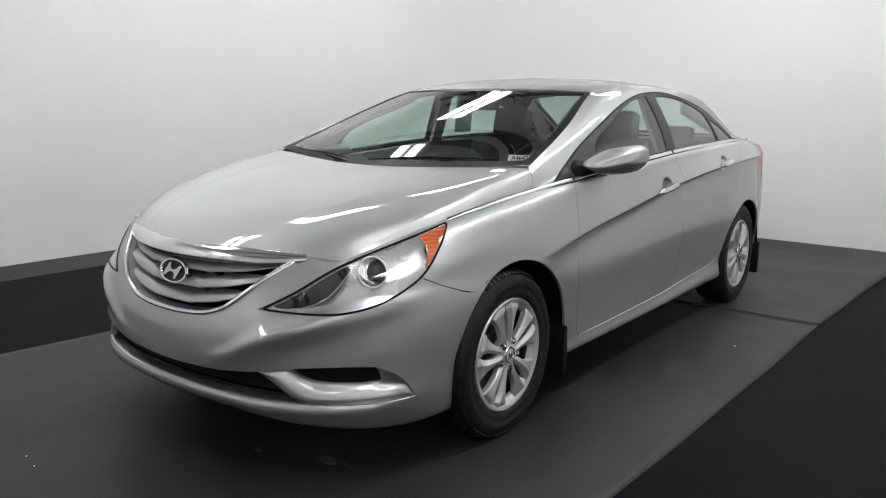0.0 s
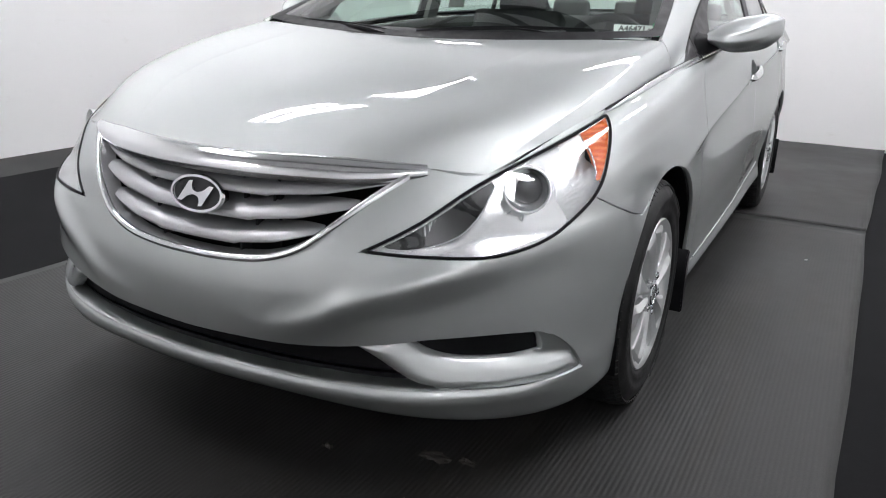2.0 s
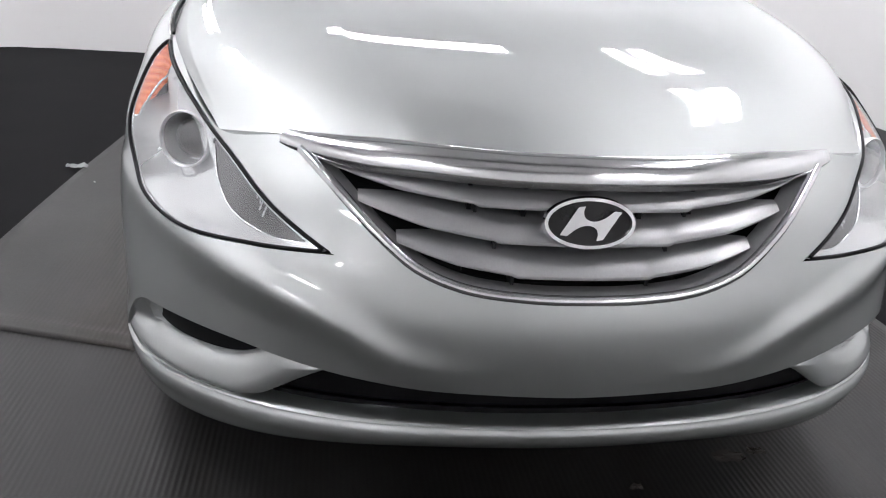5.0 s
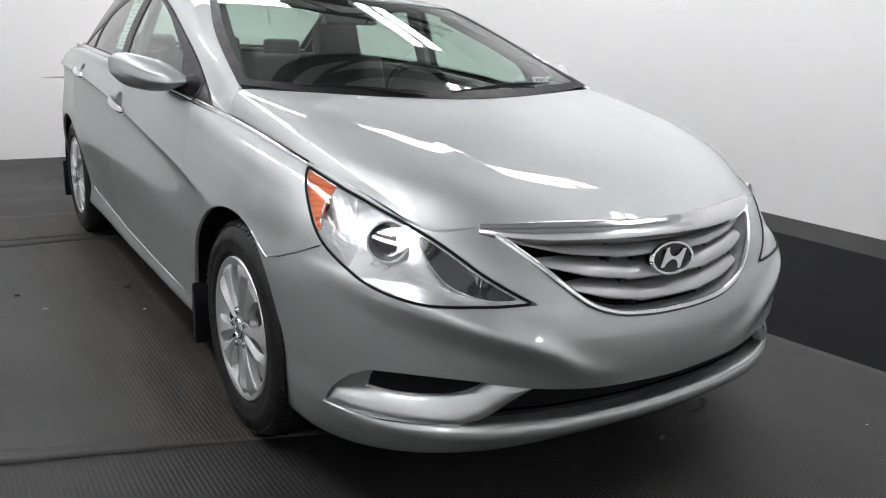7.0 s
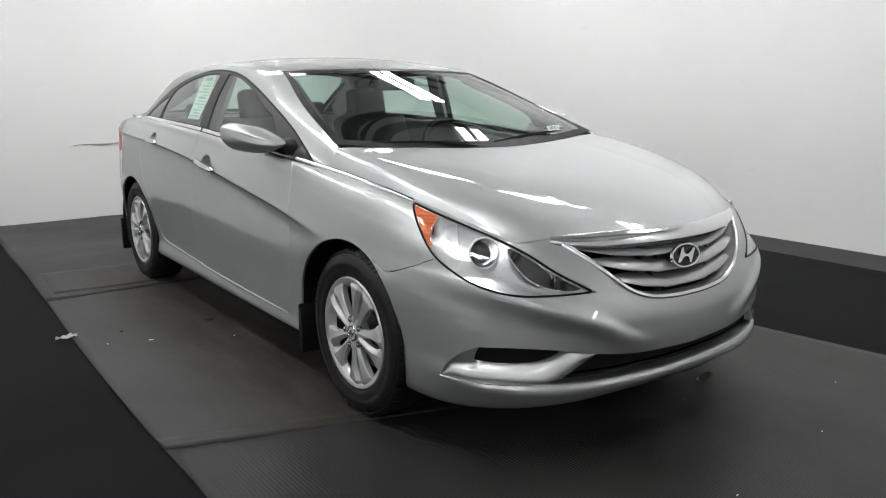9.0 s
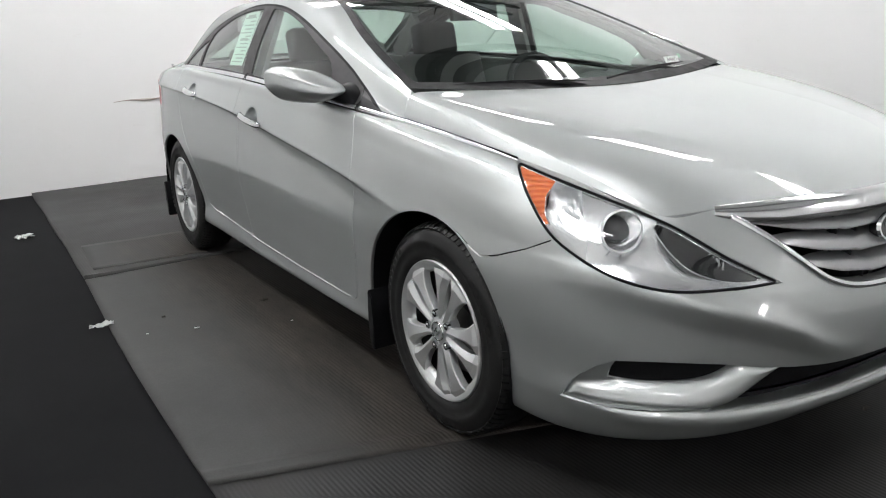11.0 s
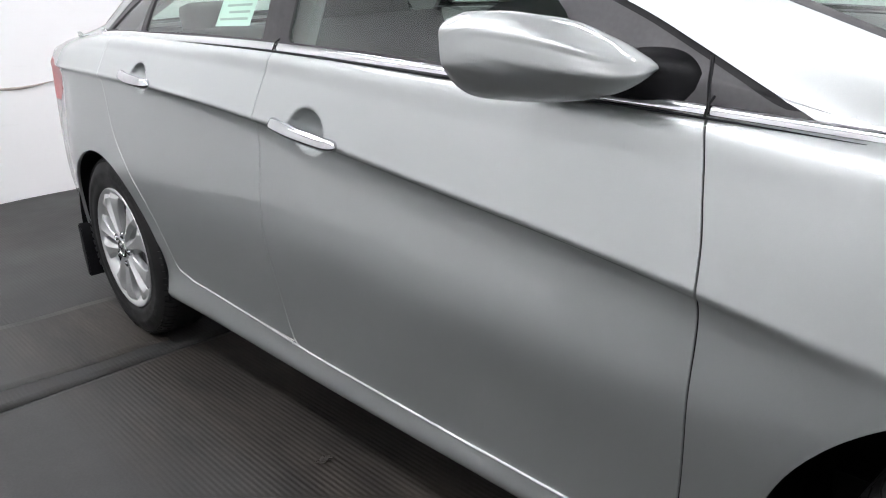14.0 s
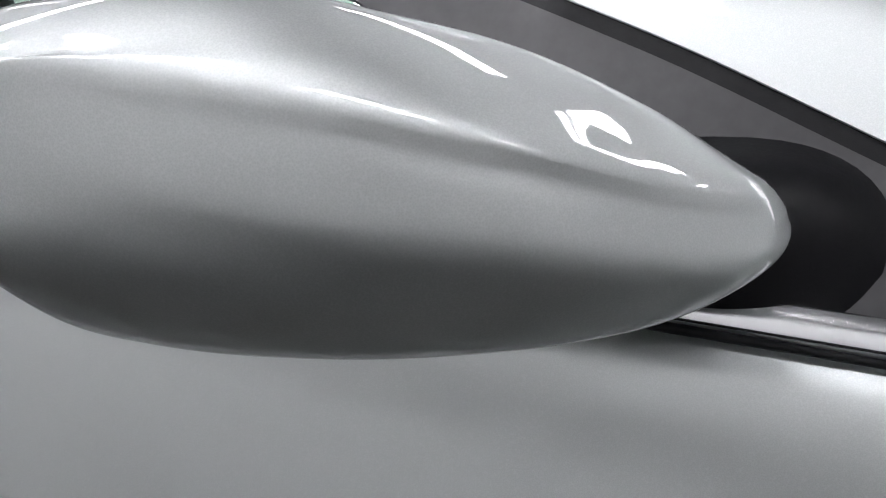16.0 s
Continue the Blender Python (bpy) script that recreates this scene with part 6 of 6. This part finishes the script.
def build_cabin(car):
    for x in (.37, -.37):
        seat = new("front_seat")
        seat.parent = car
        tagged(seat, label="grey cloth front seat with headrest")
        soft_box("cushion", x, 1.45, .52, .50, .52, .16, SEAT_GREY, seat, "")
        soft_box("backrest", x, 1.80, .80, .50, .14, .60, SEAT_GREY, seat, "", -20)
        soft_box("headrest", x, 1.935, 1.165, .25, .11, .18, SEAT_GREY, seat, "", -12, .055)
        for dx in (-.06, .06):
            sweep_part("post", [(x + dx, 1.90, 1.02), (x + dx, 1.93, 1.12)], ring(.006, 6), STEEL, seat, normals=[(0, 1, 0)] * 2)
    bench = new("rear_seat")
    bench.parent = car
    tagged(bench, label="grey cloth rear bench with headrests")
    soft_box("cushion", 0, 2.35, .55, 1.25, .50, .16, SEAT_GREY, bench, "")
    soft_box("backrest", 0, 2.66, .80, 1.25, .14, .55, SEAT_GREY, bench, "", -24)
    for x in (-.40, 0, .40):
        soft_box("headrest", x, 2.80, 1.085, .23, .09, .14, SEAT_GREY, bench, "", -10, .04)
    shelf = box(bmesh.new(), -.66, .66, 2.80, 3.14, .985, 1.01)
    part("parcel_shelf", shelf, DASH, car, "dark parcel shelf", smooth=False)
    # dashboard, with a cowl over the dials
    top = [(.20, .985), (.35, 1.002), (.55, 1.000), (.72, .975), (.80, .93), (.80, .70), (.20, .70)]
    V, F = [], []
    xs = np.linspace(-.74, .74, 31)
    for x in xs:
        hump = .035 * math.exp(-((x - .37) / .16) ** 2)
        for i, (y, z) in enumerate(top):
            V.append((x, y + .08 * (abs(x) / .74) ** 2, z - .012 * (x / .7) ** 2 + (hump if i in (2, 3) else 0)))
    m = len(top)
    F = [(i * m + j, i * m + (j + 1) % m, (i + 1) * m + (j + 1) % m, (i + 1) * m + j) for i in range(30) for j in range(m)]
    link("dashboard", V, F, DASH, car, "dark grey dashboard")
    wheel_ = new("steering_wheel")
    wheel_.parent = car
    wheel_.matrix_local = pose(.37, 1.00, .915, 66)
    circle = [(.185 * math.cos(a), .185 * math.sin(a), 0) for a in np.linspace(0, 2 * math.pi, 40, endpoint=False)]
    sweep_part("rim", circle, ring(.016, 10), DASH, wheel_, "dark steering wheel rim", closed=True)
    soft_box("boss", 0, 0, .0, .15, .12, .05, DASH, wheel_, "", 0, .02)
    for a in (0.1, math.pi - .1, -math.pi / 2):
        sweep_part("spoke", [(0, 0, 0), (.18 * math.cos(a), .18 * math.sin(a), 0)], ring(.016, 8, .5), DASH, wheel_)
    mirror = new("rear_view_mirror")
    mirror.parent = car
    soft_box("case", 0, 1.02, 1.285, .24, .03, .065, DASH, mirror, "black rear-view mirror", -8, .012)
    sweep_part("stalk", [(0, 1.03, 1.30), (0, 1.00, 1.345)], ring(.010, 8), DASH, mirror, normals=[(0, 1, 0)] * 2)
    # door cards and roof lining
    for s in (1, -1):
        V = []
        ys = np.linspace(.55, 2.75, 30)
        for y in ys:
            b = belt_curve(y, y + 1e-6, 2)[0]
            V += [(s * (b[0] - .035), y, b[2] - .012), (s * (b[0] - .10), y, b[2] - .015), (s * (b[0] - .12), y, .45)]
        F = [(i * 3 + j, i * 3 + j + 1, i * 3 + j + 4, i * 3 + j + 3) for i in range(29) for j in range(2)]
        link("door_card", V, F, TRIM_GREY, car, "grey door lining")
    line = []
    for y in np.linspace(1.12, 2.42, 20):
        z = 1.335 + .045 * math.sin((y - 1.0) / 1.6 * math.pi)
        for x in np.linspace(-.56, .56, 15):
            line.append((x, y, z + .02 * (1 - (x / .56) ** 2)))
    link("headlining", line, [(i * 15 + j, i * 15 + j + 1, i * 15 + j + 16, i * 15 + j + 15) for i in range(19) for j in range(14)], TRIM_GREY, car, "grey roof lining")
    for s in (1, -1):
        sweep_part("pillar_lining", [(s * .700, .46, 1.045), (s * .628, .80, 1.185), (s * .550, 1.12, 1.300)], [(-.022, -.010), (.022, -.010), (.022, .010), (-.022, .010)], DASH, car, "dark grey pillar lining")
        sweep_part("centre_pillar", [(s * .80, 1.64, .60), (s * .775, 1.63, 1.05), (s * .665, 1.60, 1.34)], [(-.012, -.05), (.012, -.05), (.012, .05), (-.012, .05)], TRIM_GREY, car, "grey centre pillar lining", normals=[(0, 1, 0)] * 3)
        sweep_part("rear_pillar", [(s * .72, 2.95, 1.05), (s * .66, 2.75, 1.18), (s * .56, 2.45, 1.31)], [(-.012, -.07), (.012, -.07), (.012, .07), (-.012, .07)], TRIM_GREY, car, "grey rear pillar lining", normals=[(0, 1, .5)] * 3)


def build_wipers(car):
    for a, b, piv in (((.60, .322, 1.047), (-.02, .174, 1.024), (.47, .232, 1.020)), ((-.06, .165, 1.014), (-.66, .305, 1.036), (-.12, .160, 1.008))):
        wiper = new("wiper")
        wiper.parent = car
        tagged(wiper, label="black wiper arm and blade")
        mid = [(a[i] + b[i]) / 2 + (.012 if i == 2 else -.01 if i == 1 else 0) for i in range(3)]
        P = curve([a, mid, b], 20)
        sweep_part("blade", P, [(-.005, -.005), (.005, -.005), (.002, .008), (-.002, .008)], BLACK, wiper)
        Q = curve([piv, (piv[0] * .6 + mid[0] * .4, piv[1] + .01, piv[2] + .018), mid], 12)
        sweep_part("arm", Q, [(-.008, -.003), (.008, -.003), (.006, .005), (-.006, .005)], BLACK, wiper, taper=np.linspace(1.3, .6, 12))
    V = []
    for x in np.linspace(-.74, .74, 41):
        y = .14 + .17 * (abs(x) / .75) ** 1.8
        V += [(x, y - .035, 1.000 + .010 * abs(x)), (x, y + .03, 1.015 + .012 * abs(x))]
    link("cowl", V, [(2 * i, 2 * i + 1, 2 * i + 3, 2 * i + 2) for i in range(40)], BLACK, car, "black plastic cowl below the windscreen")


build_cabin(car)
build_wipers(car)

# ------------------------------------------------------------------ small loose things
def scrap(name, label, category, at, size, material, seed, n=7, lift=0.012):
    """A small crumpled piece lying flat."""
    rnd = random.Random(seed)
    V, F = [], []
    for j in range(n):
        for i in range(n):
            u, v = i / (n - 1) - .5, j / (n - 1) - .5
            r = 1 - .5 * max(0, (u * u + v * v) * 2 - .2) * rnd.random()
            V.append((at[0] + size[0] * u * r + rnd.uniform(-.08, .08) * size[0], at[1] + size[1] * v * r + rnd.uniform(-.08, .08) * size[1], at[2] + .001 + rnd.random() * lift))
    F = [(j * n + i, j * n + i + 1, (j + 1) * n + i + 1, (j + 1) * n + i) for j in range(n - 1) for i in range(n - 1)]
    V += [(x, y, z - .0012) for x, y, z in V]
    m = n * n
    F += [tuple(reversed([a + m for a in f])) for f in F]
    ob = link(name, V, F, material, smooth=False)
    return tagged(ob, label, category)


scrap("plastic_scrap", "crumpled scrap of clear plastic film on the floor", "litter", (-1.60, 1.69, 0.008), (.10, .05), PLASTIC_FILM, 3, lift=.018)
scrap("plastic_scrap", "crumpled scrap of pale plastic film on the floor", "litter", (-1.70, 3.86, -.002), (.12, .10), PLASTIC_FILM, 8, lift=.02)
for i, (x, y, z, w) in enumerate(((-1.265, 1.386, .0105, .022), (-.90, 1.20, .0105, .014), (1.22, 1.75, .0105, .016), (-.35, -1.28, .006, .010), (-.25, -1.30, .006, .009), (-1.46, 1.45, .0105, .010), (.42, -1.22, .006, .008), (.95, -1.0, .006, .008))):
    scrap("paper_bit", "tiny torn bit of white paper on the mat", "litter", (x, y, z), (w, w * .6), PAPER, 20 + i, 4, .004)
for i, (x, y, z, w) in enumerate(((-.898, 1.547, .0105, .05), (.52, -.62, .006, .09), (.60, -.60, .006, .05), (-1.35, 1.62, .0105, .018), (.25, -.72, .006, .03))):
    scrap("dirt_crumb", "small brown crumb of dirt on the mat", "litter", (x, y, z), (w, w * .5), DIRT, 40 + i, 5, .008)

# ------------------------------------------------------------------ papers on the car and the wall
def build_window_sheet():
    """A printed sheet stuck inside the rear side window."""
    sheet = thing("window_sheet", "pale printed paper sheet stuck inside the rear window", "paper sheet")
    at = lambda y, z: (-(.783 - (z - 1.085) * .36), y, z)
    n = 8
    V = [at(1.845 + .185 * i - .09 * j / n, 1.092 + .245 * j / n) for j in range(n + 1) for i in (0, 1)]
    link("paper", V, [(2 * j, 2 * j + 1, 2 * j + 3, 2 * j + 2) for j in range(n)], SHEET_PAPER, sheet, "pale green-white paper")
    for k in range(13):
        f = .06 + k * .068
        z = 1.092 + .245 * f
        y0 = 1.845 - .09 * f
        w = (.15, .11, .13, .07)[k % 4]
        V = [(at(a, b)[0] - .0012, a, b) for a, b in ((y0 + .018, z), (y0 + .018 + w, z), (y0 + .018 + w, z + .006), (y0 + .018, z + .006))]
        link("text_bar", V, [(0, 1, 2, 3)], SHEET_INK, sheet, "printed line as a plain bar")
    for f, c in ((.93, SHEET_INK), (.50, SHEET_INK)):
        z, y0 = 1.092 + .245 * f, 1.845 - .09 * f
        V = [(at(a, b)[0] - .0014, a, b) for a, b in ((y0 + .04, z - .008), (y0 + .14, z - .008), (y0 + .14, z + .004), (y0 + .04, z + .004))]
        link("heading_bar", V, [(0, 1, 2, 3)], c, sheet, "printed heading as a plain bar")


def build_stock_tag():
    """A small white tag with a stock number behind the windscreen's lower corner."""
    tag = thing("stock_tag", "small white stock number tag inside the windscreen corner", "tag")
    tag.matrix_basis = pose(.632, .446, 1.046, 58, 0, 14) @ Matrix.Scale(1.18, 4)
    part("card", box(bmesh.new(), -.052, .052, -.021, .023, -.001, .001), PAPER, tag, "white card")
    part("green_edge", box(bmesh.new(), .052, .072, -.010, .030, -.001, .001), GREEN, tag, "green corner strip")
    cu = bpy.data.curves.new("number", "FONT")
    cu.body, cu.size, cu.align_x = "A46471", .0235, "CENTER"
    cu.offset = .0007
    cu.materials.append(INK)
    ob = new("number", cu)
    ob.parent = tag
    ob.location = (-.002, .003, .0016)
    tagged(ob, label="black printed stock number")
    x = -.046
    for i, w in enumerate((.006, .004, .009, .005, .007, .004, .010, .006, .005, .008, .006)):
        part("code_bar", box(bmesh.new(), x, x + w, -.016, -.004, .001, .0016), INK, tag, "printed bar")
        x += w + .0025


def build_wall_tear():
    """A strip where the wall's covering has come loose and curls out."""
    V, F = [], []
    n = 24
    for i in range(n):
        t = i / (n - 1)
        x = -.70 + .62 * t
        z = .712 + .022 * t + .006 * math.sin(9 * t)
        w = .004 + .016 * math.exp(-((t - .45) / .25) ** 2)
        V += [(x, Y_BACK - .001, z - w * .6), (x, Y_BACK - .006 - .012 * math.exp(-((t - .5) / .2) ** 2), z), (x, Y_BACK - .001, z + w * .4)]
    for i in range(n - 1):
        for j in range(2):
            a = i * 3 + j
            F.append((a, a + 1, a + 4, a + 3))
    tagged(link("wall_tear", V, F, TORN), "thin torn brownish strip on the white wall", "wall damage", kind="structure")


SHEET_PAPER = plain("pale_green_paper", (0.72, 0.86, 0.78), 0.85, 0, 40, 0.04)
SHEET_INK = plain("faded_ink", (0.38, 0.46, 0.42), 0.85, 0, 40, 0.1)
TORN = plain("torn_covering", (0.42, 0.37, 0.33), 0.9, 0, 40, 0.3)
build_window_sheet()
build_stock_tag()
build_wall_tear()
